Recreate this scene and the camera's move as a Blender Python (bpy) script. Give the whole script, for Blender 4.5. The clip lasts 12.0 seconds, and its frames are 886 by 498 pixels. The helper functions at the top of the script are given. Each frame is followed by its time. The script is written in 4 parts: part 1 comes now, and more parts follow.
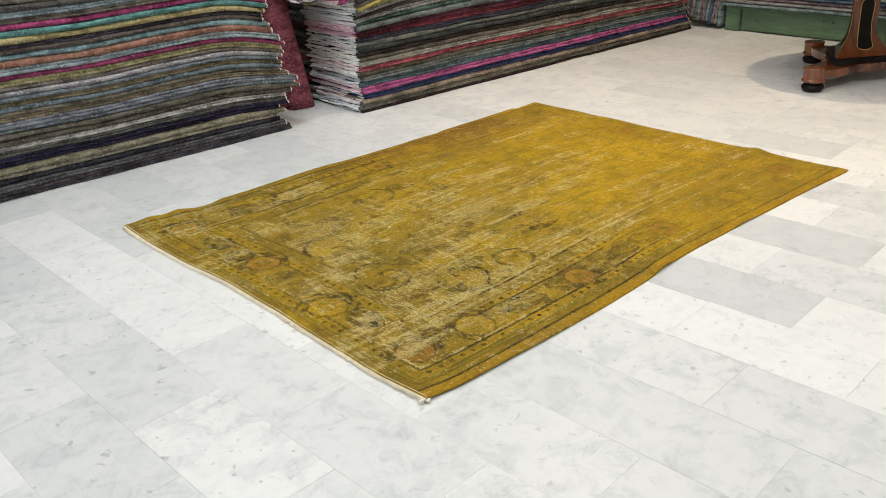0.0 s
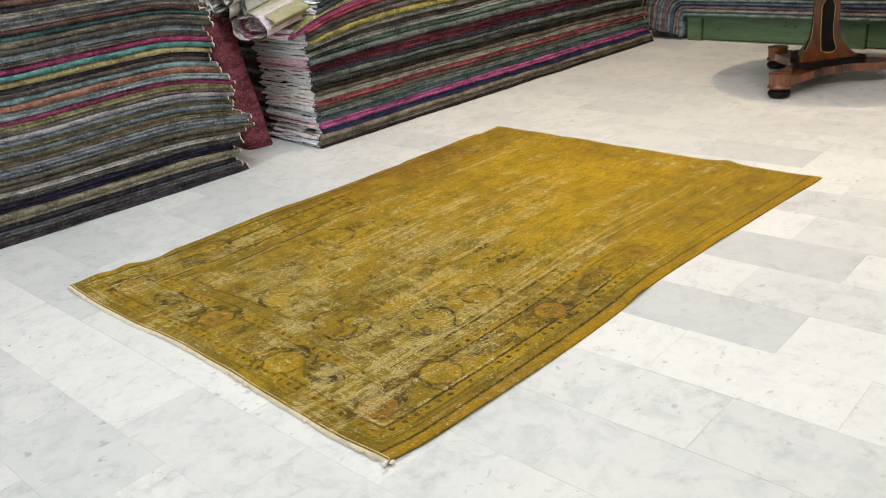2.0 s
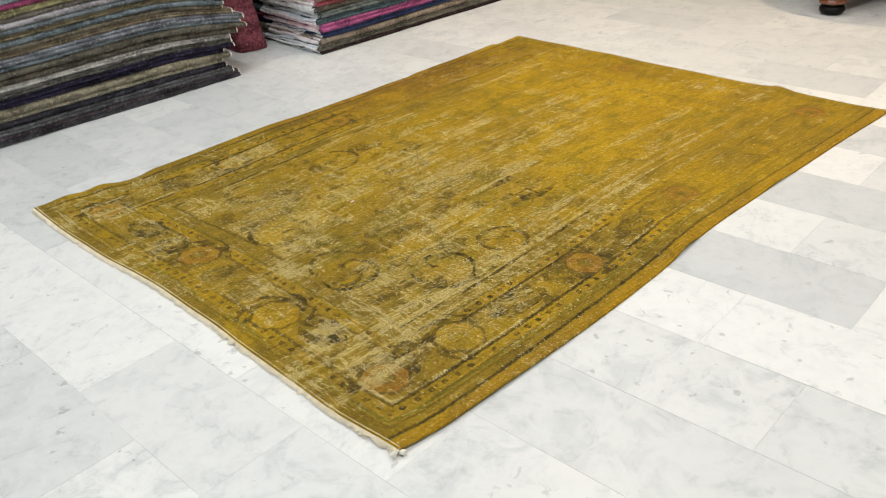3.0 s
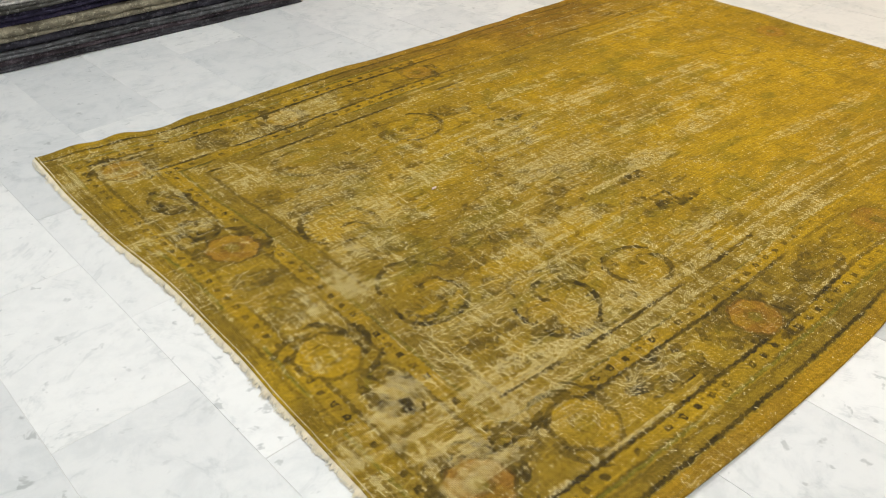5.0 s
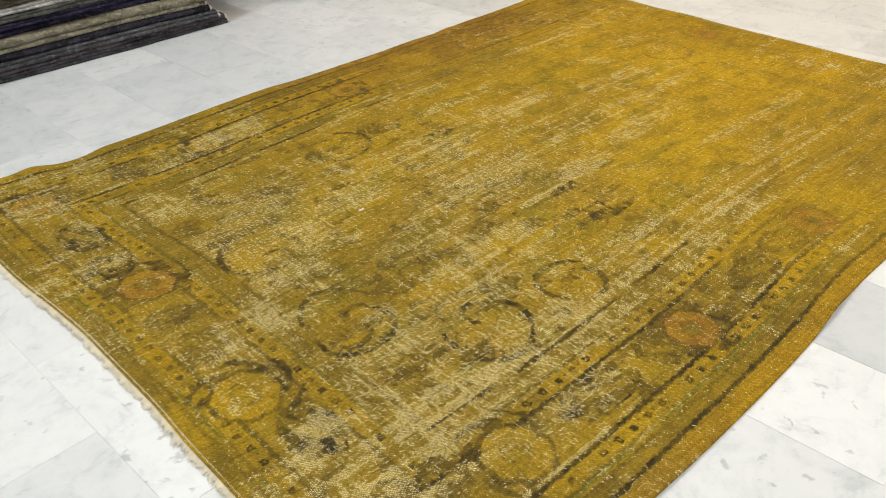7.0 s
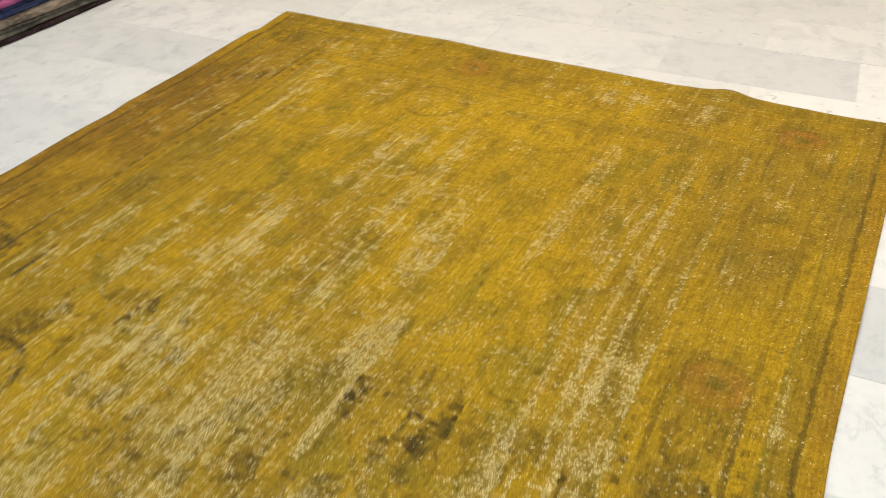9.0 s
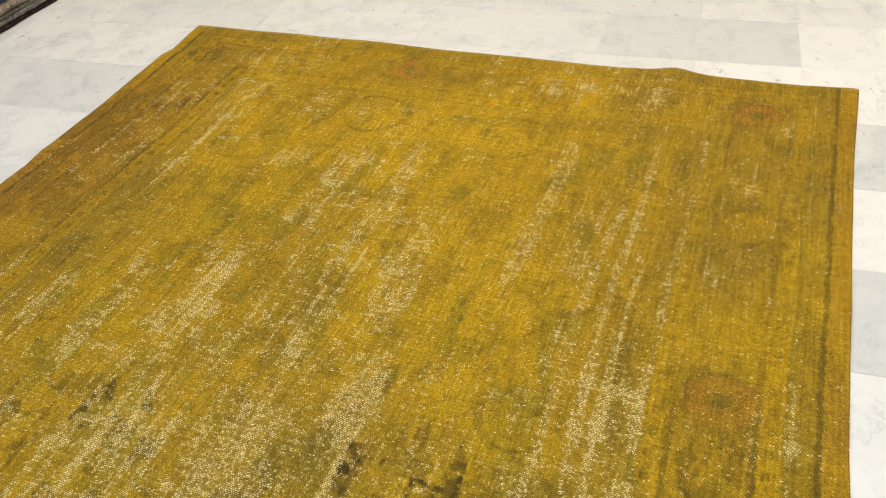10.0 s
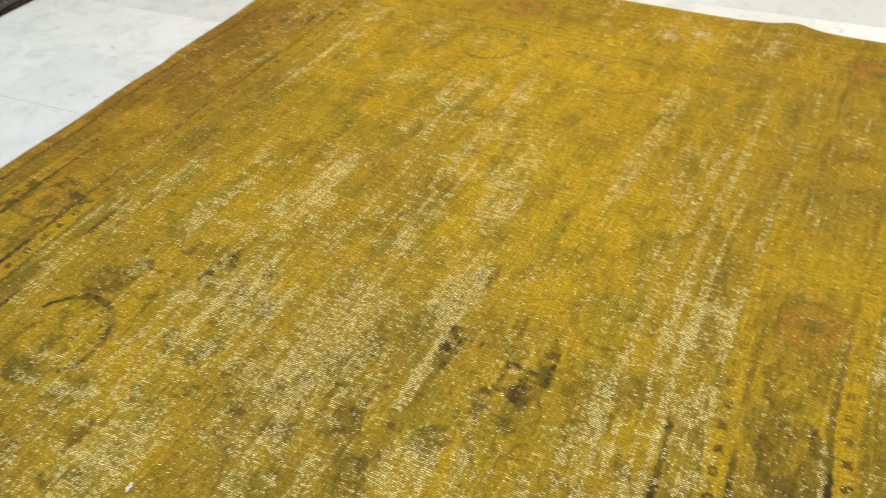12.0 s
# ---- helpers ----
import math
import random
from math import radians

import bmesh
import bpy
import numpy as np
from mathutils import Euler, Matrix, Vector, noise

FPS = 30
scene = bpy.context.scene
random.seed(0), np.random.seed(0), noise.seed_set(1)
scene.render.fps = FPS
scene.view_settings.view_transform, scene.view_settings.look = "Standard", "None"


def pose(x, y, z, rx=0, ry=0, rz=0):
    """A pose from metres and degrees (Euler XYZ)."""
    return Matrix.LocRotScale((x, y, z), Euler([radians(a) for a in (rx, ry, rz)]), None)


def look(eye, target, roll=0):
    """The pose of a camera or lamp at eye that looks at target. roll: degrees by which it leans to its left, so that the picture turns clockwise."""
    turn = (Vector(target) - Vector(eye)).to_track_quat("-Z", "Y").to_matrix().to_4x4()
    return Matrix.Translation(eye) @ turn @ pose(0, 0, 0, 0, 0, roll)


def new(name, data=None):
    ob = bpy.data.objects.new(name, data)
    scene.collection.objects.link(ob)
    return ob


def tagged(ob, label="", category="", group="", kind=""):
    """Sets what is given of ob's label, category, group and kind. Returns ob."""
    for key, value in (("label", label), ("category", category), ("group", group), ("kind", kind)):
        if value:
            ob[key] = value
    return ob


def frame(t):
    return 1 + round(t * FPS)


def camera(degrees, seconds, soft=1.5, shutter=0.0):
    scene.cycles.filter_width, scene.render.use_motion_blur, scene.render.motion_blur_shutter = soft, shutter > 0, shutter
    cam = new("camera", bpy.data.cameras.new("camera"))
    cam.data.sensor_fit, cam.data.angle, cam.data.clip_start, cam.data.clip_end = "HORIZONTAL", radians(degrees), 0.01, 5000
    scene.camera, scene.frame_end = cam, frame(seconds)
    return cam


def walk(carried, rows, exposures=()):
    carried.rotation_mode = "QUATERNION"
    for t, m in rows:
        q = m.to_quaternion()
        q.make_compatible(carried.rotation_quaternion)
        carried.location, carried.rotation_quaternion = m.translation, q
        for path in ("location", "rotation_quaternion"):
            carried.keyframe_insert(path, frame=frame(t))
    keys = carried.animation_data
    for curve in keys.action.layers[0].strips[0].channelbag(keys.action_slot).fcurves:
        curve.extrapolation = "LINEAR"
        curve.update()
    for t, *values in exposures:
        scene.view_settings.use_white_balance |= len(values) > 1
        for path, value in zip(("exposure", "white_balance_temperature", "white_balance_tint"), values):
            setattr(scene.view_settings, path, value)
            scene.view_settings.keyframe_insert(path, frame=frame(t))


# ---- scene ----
cam = camera(56.1, 12.0, soft=0.75, shutter=0.4)
PATH = [
    (0, (-1.34, -1.744, 1.518), (-0.171, -0.348, 0.69), -2.9),
    (0.5, (-1.336, -1.745, 1.525), (-0.169, -0.341, 0.708), -3.5),
    (1, (-1.287, -1.75, 1.521), (-0.1, -0.346, 0.735), -4.4),
    (1.5, (-1.202, -1.736, 1.499), (0.035, -0.345, 0.768), -4.8),
    (2, (-1.143, -1.656, 1.498), (0.073, -0.274, 0.717), -6.1),
    (2.5, (-1.031, -1.443, 1.485), (0.144, -0.088, 0.6), -5.9),
    (2.7, (-0.973, -1.378, 1.466), (0.188, -0.043, 0.533), -5.3),
    (4.3, (-0.588, -0.68, 1.298), (0.48, 0.622, 0.22), -1.5),
    (4.5, (-0.55, -0.622, 1.286), (0.496, 0.688, 0.196), -1.6),
    (5, (-0.528, -0.573, 1.266), (0.478, 0.739, 0.142), -1.1),
    (5.5, (-0.512, -0.563, 1.27), (0.468, 0.755, 0.128), -0.2),
    (6, (-0.523, -0.552, 1.269), (0.455, 0.788, 0.15), -0.1),
    (6.5, (-0.483, -0.563, 1.275), (0.56, 0.751, 0.185), -1.3),
    (6.7, (-0.448, -0.58, 1.262), (0.612, 0.716, 0.168), -1.9),
    (8.3, (-0.008, -0.161, 1.119), (1.261, 0.907, 0.001), -1.0),
    (8.5, (0.115, -0.064, 1.109), (1.42, 0.946, -0.021), -1.0),
    (9, (0.402, 0.135, 1.166), (1.804, 0.929, -0.019), -1.6),
    (9.5, (0.54, 0.252, 1.21), (1.977, 0.904, -0.019), -3.8),
    (10, (0.533, 0.284, 1.222), (1.954, 0.912, -0.038), -5.2),
    (10.5, (0.511, 0.278, 1.22), (1.91, 0.867, -0.082), -5.4),
    (11, (0.461, 0.285, 1.208), (1.824, 0.863, -0.137), -4.7),
    (11.5, (0.408, 0.288, 1.185), (1.73, 0.915, -0.178), -3.4),
    (12, (0.35, 0.289, 1.171), (1.663, 1.061, -0.124), -3.5),
]
walk(cam, [(t, look(eye, target, roll)) for t, eye, target, roll in PATH],
     [(0.0, 0.0, 6500, 10), (8.5, 0.0, 6500, 10), (10.0, -0.06, 6500, 9), (11.0, -0.13, 6450, 9), (12.0, 0.11, 6150, 5)])

import colorsys

# ---- light ----
world = bpy.data.worlds.new("world")
scene.world = world
world.use_nodes = True
world.node_tree.nodes["Background"].inputs["Color"].default_value = (0.75, 0.85, 1.0, 1)
world.node_tree.nodes["Background"].inputs["Strength"].default_value = 0.25

ROOM_X0, ROOM_X1, ROOM_Y0, ROOM_Y1, ROOM_H = -4.6, 7.3, -4.6, 4.9, 4.2


def area_lamp(name, place, size_x, size_y, watts, colour):
    lamp = bpy.data.lights.new(name, "AREA")
    lamp.shape, lamp.size, lamp.size_y, lamp.energy, lamp.color = "RECTANGLE", size_x, size_y, watts, colour
    ob = new(name, lamp)
    ob.matrix_world = pose(*place)
    return ob


COOL, NEUTRAL, WARM = (0.96, 0.98, 0.98), (1.0, 0.86, 0.69), (1.0, 0.78, 0.52)
PANELS = [(0.8, -1.6, COOL, 68), (0.5, 2.2, (0.86, 0.95, 1.0), 76), (3.2, -1.6, NEUTRAL, 46), (3.2, 1.9, NEUTRAL, 39)]
for px, py, tone, watts in PANELS:
    area_lamp("ceiling_lamp", (px, py, ROOM_H - 0.06), 1.15, 1.15, watts, tone)
# unseen window assumed in the west wall; its daylight brightens the pile ends
window_lamp = area_lamp("assumed_window_fill", (0, 0, 0), 3.2, 2.0, 110, (0.87, 0.94, 1.0))
window_lamp.matrix_world = look((ROOM_X0 + 0.03, 0.4, 1.75), (0.0, 0.4, 1.75))
spot = bpy.data.lights.new("table_downlight", "SPOT")
spot.energy, spot.color, spot.spot_size, spot.spot_blend, spot.shadow_soft_size = 300, WARM, radians(100), 0.7, 0.05
spot_ob = new("table_downlight", spot)
spot_ob.matrix_world = pose(4.15, 1.20, ROOM_H - 0.08, 0, -8, 0)


# ---- materials ----
def shader(name, rough=0.8, metal=0.0, spec=0.5):
    m = bpy.data.materials.new(name)
    m.use_nodes = True
    b = m.node_tree.nodes["Principled BSDF"]
    b.inputs["Roughness"].default_value, b.inputs["Metallic"].default_value = rough, metal
    b.inputs["Specular IOR Level"].default_value = spec
    return m, m.node_tree, b


def node(tree, kind, **values):
    n = tree.nodes.new(kind)
    for key, value in values.items():
        if key in ("operation", "blend_type", "data_type", "attribute_name", "feature", "noise_dimensions", "wave_type", "bands_direction", "voronoi_dimensions", "clamp"):
            if key == "operation":
                n.operation = value
            elif key == "blend_type":
                n.blend_type = value
            elif key == "data_type":
                n.data_type = value
            elif key == "attribute_name":
                n.attribute_name = value
            elif key == "feature":
                n.feature = value
            elif key == "noise_dimensions":
                n.noise_dimensions = value
            elif key == "bands_direction":
                n.bands_direction = value
        else:
            n.inputs[key.replace("_", " ")].default_value = value
    return n


def maths(tree, op, a, b=None, c=None, clamp=False):
    n = tree.nodes.new("ShaderNodeMath")
    n.operation, n.use_clamp = op, clamp
    for i, v in enumerate((a, b, c)):
        if v is None:
            continue
        if isinstance(v, (int, float)):
            n.inputs[i].default_value = v
        else:
            tree.links.new(v, n.inputs[i])
    return n.outputs[0]


def mixed(tree, fac, a, b, kind="MIX"):
    n = tree.nodes.new("ShaderNodeMix")
    n.data_type, n.blend_type = "RGBA", kind
    for sock, v in ((n.inputs[0], fac), (n.inputs[6], a), (n.inputs[7], b)):
        if isinstance(v, (int, float)):
            sock.default_value = v
        elif isinstance(v, tuple):
            sock.default_value = (*v, 1) if len(v) == 3 else v
        else:
            tree.links.new(v, sock)
    return n.outputs[2]


def coords(tree, scale=(1, 1, 1), turn=0.0, kind="Object"):
    c = tree.nodes.new("ShaderNodeTexCoord")
    m = tree.nodes.new("ShaderNodeMapping")
    m.inputs["Scale"].default_value = scale
    m.inputs["Rotation"].default_value = (0, 0, radians(turn))
    tree.links.new(c.outputs[kind], m.inputs["Vector"])
    return m.outputs[0]


def noise_of(tree, vec, scale, detail=3.0, rough=0.55, distort=0.0):
    n = tree.nodes.new("ShaderNodeTexNoise")
    n.inputs["Scale"].default_value, n.inputs["Detail"].default_value = scale, detail
    n.inputs["Roughness"].default_value, n.inputs["Distortion"].default_value = rough, distort
    tree.links.new(vec, n.inputs["Vector"])
    return n.outputs["Fac"]


def ramp(tree, fac, lo, hi):
    """0 below lo, 1 above hi."""
    n = tree.nodes.new("ShaderNodeMapRange")
    n.interpolation_type = "SMOOTHSTEP"
    n.inputs["From Min"].default_value, n.inputs["From Max"].default_value = lo, hi
    tree.links.new(fac, n.inputs["Value"])
    return n.outputs[0]


def bump(tree, bsdf, height, strength, distance):
    n = tree.nodes.new("ShaderNodeBump")
    n.inputs["Strength"].default_value, n.inputs["Distance"].default_value = strength, distance
    tree.links.new(height, n.inputs["Height"])
    tree.links.new(n.outputs[0], bsdf.inputs["Normal"])


def random_of(tree, island=False):
    if island:
        return tree.nodes.new("ShaderNodeNewGeometry").outputs["Random Per Island"]
    return tree.nodes.new("ShaderNodeObjectInfo").outputs["Random"]


def marble(name, island, tone=None):
    """Cloudy marble; tone 0 is the palest slab, 1 the greyest, none leaves it to chance."""
    m, t, b = shader(name, 0.22)
    rnd = random_of(t, island)
    c = t.nodes.new("ShaderNodeTexCoord")
    g = t.nodes.new("ShaderNodeNewGeometry")
    shift = t.nodes.new("ShaderNodeVectorMath")
    shift.operation = "MULTIPLY_ADD"
    comb = t.nodes.new("ShaderNodeCombineXYZ")
    for i, k in enumerate((37.0, 91.0, 53.0)):
        t.links.new(maths(t, "MULTIPLY", rnd, k), comb.inputs[i])
    shift.inputs[1].default_value = (1, 1, 1)
    t.links.new(g.outputs["Position"], shift.inputs[0])
    t.links.new(comb.outputs[0], shift.inputs[2])
    v = shift.outputs[0]
    r2 = maths(t, "FRACT", maths(t, "MULTIPLY", rnd, 7.31))
    cloud = noise_of(t, v, 8.5, 6, 0.68, 0.5)
    fine = noise_of(t, v, 26, 4, 0.6)
    vein = noise_of(t, v, 3.2, 6, 0.62, 1.4)
    vein = maths(t, "ABSOLUTE", maths(t, "SUBTRACT", vein, 0.5))
    vein = maths(t, "SUBTRACT", 1.0, ramp(t, vein, 0.0, 0.035), clamp=True)
    spots = ramp(t, noise_of(t, v, 24, 3, 0.55, 0.3), 0.635, 0.72)
    base = mixed(t, ramp(t, r2, 0.0, 1.0), (0.65, 0.648, 0.635), (0.715, 0.71, 0.69))
    grey = maths(t, "MULTIPLY", ramp(t, rnd, 0.74, 0.86), 0.30) if tone is None else 0.36 * tone
    base = mixed(t, grey, base, (0.43, 0.445, 0.455))
    if tone == 0:
        base = mixed(t, 0.4, base, (0.80, 0.79, 0.765))
    base = mixed(t, maths(t, "MULTIPLY", ramp(t, cloud, 0.42, 0.68), 0.18 if tone == 0 else 0.62 if tone else 0.46), base, (0.49, 0.505, 0.505))
    base = mixed(t, maths(t, "MULTIPLY", ramp(t, fine, 0.45, 0.75), 0.16), base, (0.42, 0.43, 0.43))
    base = mixed(t, maths(t, "MULTIPLY", vein, maths(t, "MULTIPLY", ramp(t, cloud, 0.4, 0.7), 0.35)), base, (0.36, 0.38, 0.38))
    base = mixed(t, maths(t, "MULTIPLY", spots, maths(t, "MULTIPLY_ADD", r2, 0.5, 0.08)), base, (0.25, 0.26, 0.25))
    t.links.new(base, b.inputs["Base Color"])
    t.links.new(maths(t, "MULTIPLY_ADD", cloud, 0.10, 0.32), b.inputs["Roughness"])
    return m


TILE = marble("marble_tile", False)
TILE_REST = marble("marble_tile_far", True)
TILE_WHITE, TILE_PEARL, TILE_GREY = marble("white_marble_tile", False, 0), marble("pearl_marble_tile", False, 0.45), marble("grey_marble_tile", False, 1)


def plain(name, colour, rough=0.7, vary=0.12, scale=6.0, metal=0.0, bumps=0.1):
    m, t, b = shader(name, rough, metal)
    v = coords(t)
    n = noise_of(t, v, scale, 5, 0.6)
    f = noise_of(t, v, scale * 14, 3)
    dark = tuple(c * (1 - vary * 2) for c in colour)
    col = mixed(t, ramp(t, n, 0.3, 0.75), colour, dark)
    col = mixed(t, maths(t, "MULTIPLY", f, vary), col, tuple(min(1, c * 1.35) for c in colour))
    t.links.new(col, b.inputs["Base Color"])
    if bumps:
        bump(t, b, f, bumps, 0.003)
    return m


GROUT = plain("pale_grout", (0.68, 0.67, 0.65), 0.85)
WALL = plain("wall_paint", (0.74, 0.71, 0.65), 0.75, 0.05, 2.0)
# brown given to the unseen east wall to dim bounce and tabletop reflections
WALL_DIMMING = plain("dimming_wall_brown", (0.17, 0.11, 0.075), 0.7, 0.08, 2.0)
CEIL = plain("ceiling_paint", (0.80, 0.79, 0.77), 0.8, 0.04, 2.0)


def timber(name, dark, light, rough, along=(1, 1, 1), scale=5.0, coat=0.0, spec=0.5):
    m, t, b = shader(name, rough, 0.0, spec)
    v = coords(t, along)
    n = noise_of(t, v, scale, 6, 0.65, 0.6)
    f = noise_of(t, v, scale * 9, 4, 0.6)
    col = mixed(t, ramp(t, n, 0.3, 0.7), dark, light)
    col = mixed(t, maths(t, "MULTIPLY", ramp(t, f, 0.5, 0.75), 0.55), col, tuple(c * 0.4 for c in dark))
    t.links.new(col, b.inputs["Base Color"])
    b.inputs["Coat Weight"].default_value, b.inputs["Coat Roughness"].default_value = coat, 0.12
    bump(t, b, f, 0.12, 0.002)
    return m


MAHOGANY = timber("polished_mahogany", (0.060, 0.014, 0.004), (0.23, 0.062, 0.014), 0.25, (1, 1, 0.18), 7, 0.6)
EBONY = timber("ebonised_wood", (0.004, 0.003, 0.003), (0.010, 0.008, 0.007), 0.5, (1, 1, 1), 7, 0.0, 0.15)
BRASS_INLAY = plain("gilt_inlay", (0.62, 0.36, 0.09), 0.35, 0.1, 20, 0.3, 0)
GREEN_WOOD = timber("green_stained_wood", (0.042, 0.082, 0.042), (0.092, 0.160, 0.082), 0.5, (1, 0.12, 1), 9, 0.1)
KNOT = plain("dark_knot", (0.02, 0.04, 0.015), 0.6)
BROWN_WOOD = timber("dark_brown_wood", (0.03, 0.012, 0.007), (0.10, 0.038, 0.02), 0.35, (1, 1, 0.2), 6, 0.3)
PAPER = plain("white_paper", (0.82, 0.82, 0.80), 0.6, 0.02)


# ---- mesh helpers ----
def part(name, bm, material, parent=None, label="", smooth=False):
    me = bpy.data.meshes.new(name)
    bmesh.ops.recalc_face_normals(bm, faces=bm.faces)
    bm.to_mesh(me)
    bm.free()
    me.materials.append(material)
    if smooth:
        me.polygons.foreach_set("use_smooth", [True] * len(me.polygons))
    ob = new(name, me)
    if parent:
        ob.parent = parent
    if label:
        tagged(ob, label)
    return ob


def empty(name, m=None):
    ob = new(name)
    if m is not None:
        ob.matrix_world = m
    return ob


def box(bm, x0, x1, y0, y1, z0, z1, bevel=0.0):
    r = bmesh.ops.create_cube(bm, size=1, matrix=Matrix.Translation(((x0 + x1) / 2, (y0 + y1) / 2, (z0 + z1) / 2)) @ Matrix.Diagonal((x1 - x0, y1 - y0, z1 - z0, 1)))
    if bevel:
        edges = list({e for v in r["verts"] for e in v.link_edges})
        bmesh.ops.bevel(bm, geom=edges, offset=bevel, segments=2, affect="EDGES")
    return bm


def boxed(*args, bevel=0.0):
    return box(bmesh.new(), *args, bevel=bevel)


def lathe(profile, steps=48, bm=None, place=(0, 0), caps=True):
    """A turned body from (radius, height) pairs."""
    bm = bm or bmesh.new()
    rings = []
    for r, z in profile:
        rings.append([bm.verts.new((place[0] + r * math.cos(2 * math.pi * i / steps), place[1] + r * math.sin(2 * math.pi * i / steps), z)) for i in range(steps)])
    for a, b in zip(rings, rings[1:]):
        for i in range(steps):
            bm.faces.new((a[i], a[(i + 1) % steps], b[(i + 1) % steps], b[i]))
    if caps:
        bm.faces.new(rings[0][::-1])
        bm.faces.new(rings[-1])
    return bm


def prism(outline, z0, z1, bm=None, bevel=0.0):
    bm = bm or bmesh.new()
    low = [bm.verts.new((x, y, z0)) for x, y in outline]
    high = [bm.verts.new((x, y, z1)) for x, y in outline]
    n = len(outline)
    sides = [bm.faces.new((low[i], low[(i + 1) % n], high[(i + 1) % n], high[i])) for i in range(n)]
    top = bm.faces.new(high)
    bm.faces.new(low[::-1])
    if bevel:
        bmesh.ops.bevel(bm, geom=list(top.edges), offset=bevel, segments=2, affect="EDGES")
    return bm


def wob(x, y=0.0, z=0.0):
    return noise.noise(Vector((x, y, z)))


# ---- room ----
TH = 0.2
for wall_name, dims in (
    ("wall_north", (ROOM_X0 - TH, ROOM_X1 + TH, ROOM_Y1, ROOM_Y1 + TH, -0.05, ROOM_H)),
    ("wall_east", (ROOM_X1, ROOM_X1 + TH, ROOM_Y0, ROOM_Y1, -0.05, ROOM_H)),
    ("wall_south", (ROOM_X0 - TH, ROOM_X1 + TH, ROOM_Y0 - TH, ROOM_Y0, -0.05, ROOM_H)),
    ("wall_west", (ROOM_X0 - TH, ROOM_X0, ROOM_Y0, ROOM_Y1, -0.05, ROOM_H)),
):
    east = wall_name == "wall_east"
    tagged(part(wall_name, boxed(*dims), WALL_DIMMING if east else WALL), "unseen shop wall, made brown to dim bounce and table reflections" if east else "plain cream painted shop wall", "wall", kind="structure")
# frame round the assumed window, added out of view on the solid wall
WIN_FRAME = plain("window_metal", (0.25, 0.25, 0.25), 0.4, 0.05)
window = tagged(empty("assumed_window", pose(ROOM_X0, 0.4, 1.75)), "assumed shop window, out of view, with a dark metal frame", "window", kind="structure")
for dims in ((-1.7, 1.7, -1.1, -1.02), (-1.7, 1.7, 1.02, 1.1), (-1.7, -1.62, -1.02, 1.02), (1.62, 1.7, -1.02, 1.02)):
    part("window_frame", boxed(0.0, 0.06, *dims), WIN_FRAME, window)
tagged(part("ceiling", boxed(ROOM_X0 - TH, ROOM_X1 + TH, ROOM_Y0 - TH, ROOM_Y1 + TH, ROOM_H, ROOM_H + 0.2), CEIL), "plain white painted ceiling", "ceiling", kind="structure")

PANEL_FRAME = plain("white_metal", (0.75, 0.75, 0.75), 0.4, 0.03)
glow, glow_t, glow_b = shader("lit_diffuser", 0.6)
glow_b.inputs["Base Color"].default_value = (0.9, 0.9, 0.9, 1)
glow_b.inputs["Emission Color"].default_value = (0.95, 0.98, 1, 1)
glow_b.inputs["Emission Strength"].default_value = 2.5
for px, py, tone, watts in PANELS:
    lamp_thing = tagged(empty("ceiling_light", pose(px, py, ROOM_H)), "square white ceiling light panel, lit", "light", "ceiling lights")
    fb = bmesh.new()
    for dims in ((-0.62, 0.62, -0.62, -0.58), (-0.62, 0.62, 0.58, 0.62), (-0.62, -0.58, -0.58, 0.58), (0.58, 0.62, -0.58, 0.58)):
        box(fb, *dims, -0.05, 0)
    part("frame", fb, PANEL_FRAME, lamp_thing)
    part("diffuser", boxed(-0.579, 0.579, -0.579, 0.579, -0.03, -0.005), glow, lamp_thing)
down = tagged(empty("downlight", pose(4.15, 1.20, ROOM_H)), "small round ceiling downlight over the table", "light")
part("ring", lathe([(0.075, -0.03), (0.09, -0.025), (0.09, 0.0), (0.075, 0.0)], 32), PANEL_FRAME, down)

# ---- the overdyed rug ----
RUG_L, RUG_W, CELL = 2.9, 2.18, 0.003


def lattice(x, y, fx, fy, seed):
    """Smooth value noise, 0 to 1, at fx and fy cells a metre."""
    rng = np.random.RandomState(seed)
    a, b = x * fx + 3.7, y * fy + 5.1
    i, j = np.floor(a).astype(int), np.floor(b).astype(int)
    table = rng.rand(256, 256)
    p, q = a - i, b - j
    p, q = p * p * (3 - 2 * p), q * q * (3 - 2 * q)
    t00, t10 = table[i % 256, j % 256], table[(i + 1) % 256, j % 256]
    t01, t11 = table[i % 256, (j + 1) % 256], table[(i + 1) % 256, (j + 1) % 256]
    return (t00 * (1 - p) + t10 * p) * (1 - q) + (t01 * (1 - p) + t11 * p) * q


def layers(x, y, fx, fy, seed, n=3):
    total, weight = 0, 0
    for k in range(n):
        total = total + lattice(x, y, fx * 2 ** k, fy * 2 ** k, seed + 17 * k) * 0.55 ** k
        weight += 0.55 ** k
    return total / weight


def step(lo, hi, x):
    t = np.clip((x - lo) / (hi - lo), 0, 1)
    return t * t * (3 - 2 * t)


def band(x, at, half, soft=0.003):
    return 1 - step(half, half + soft, np.abs(x - at))


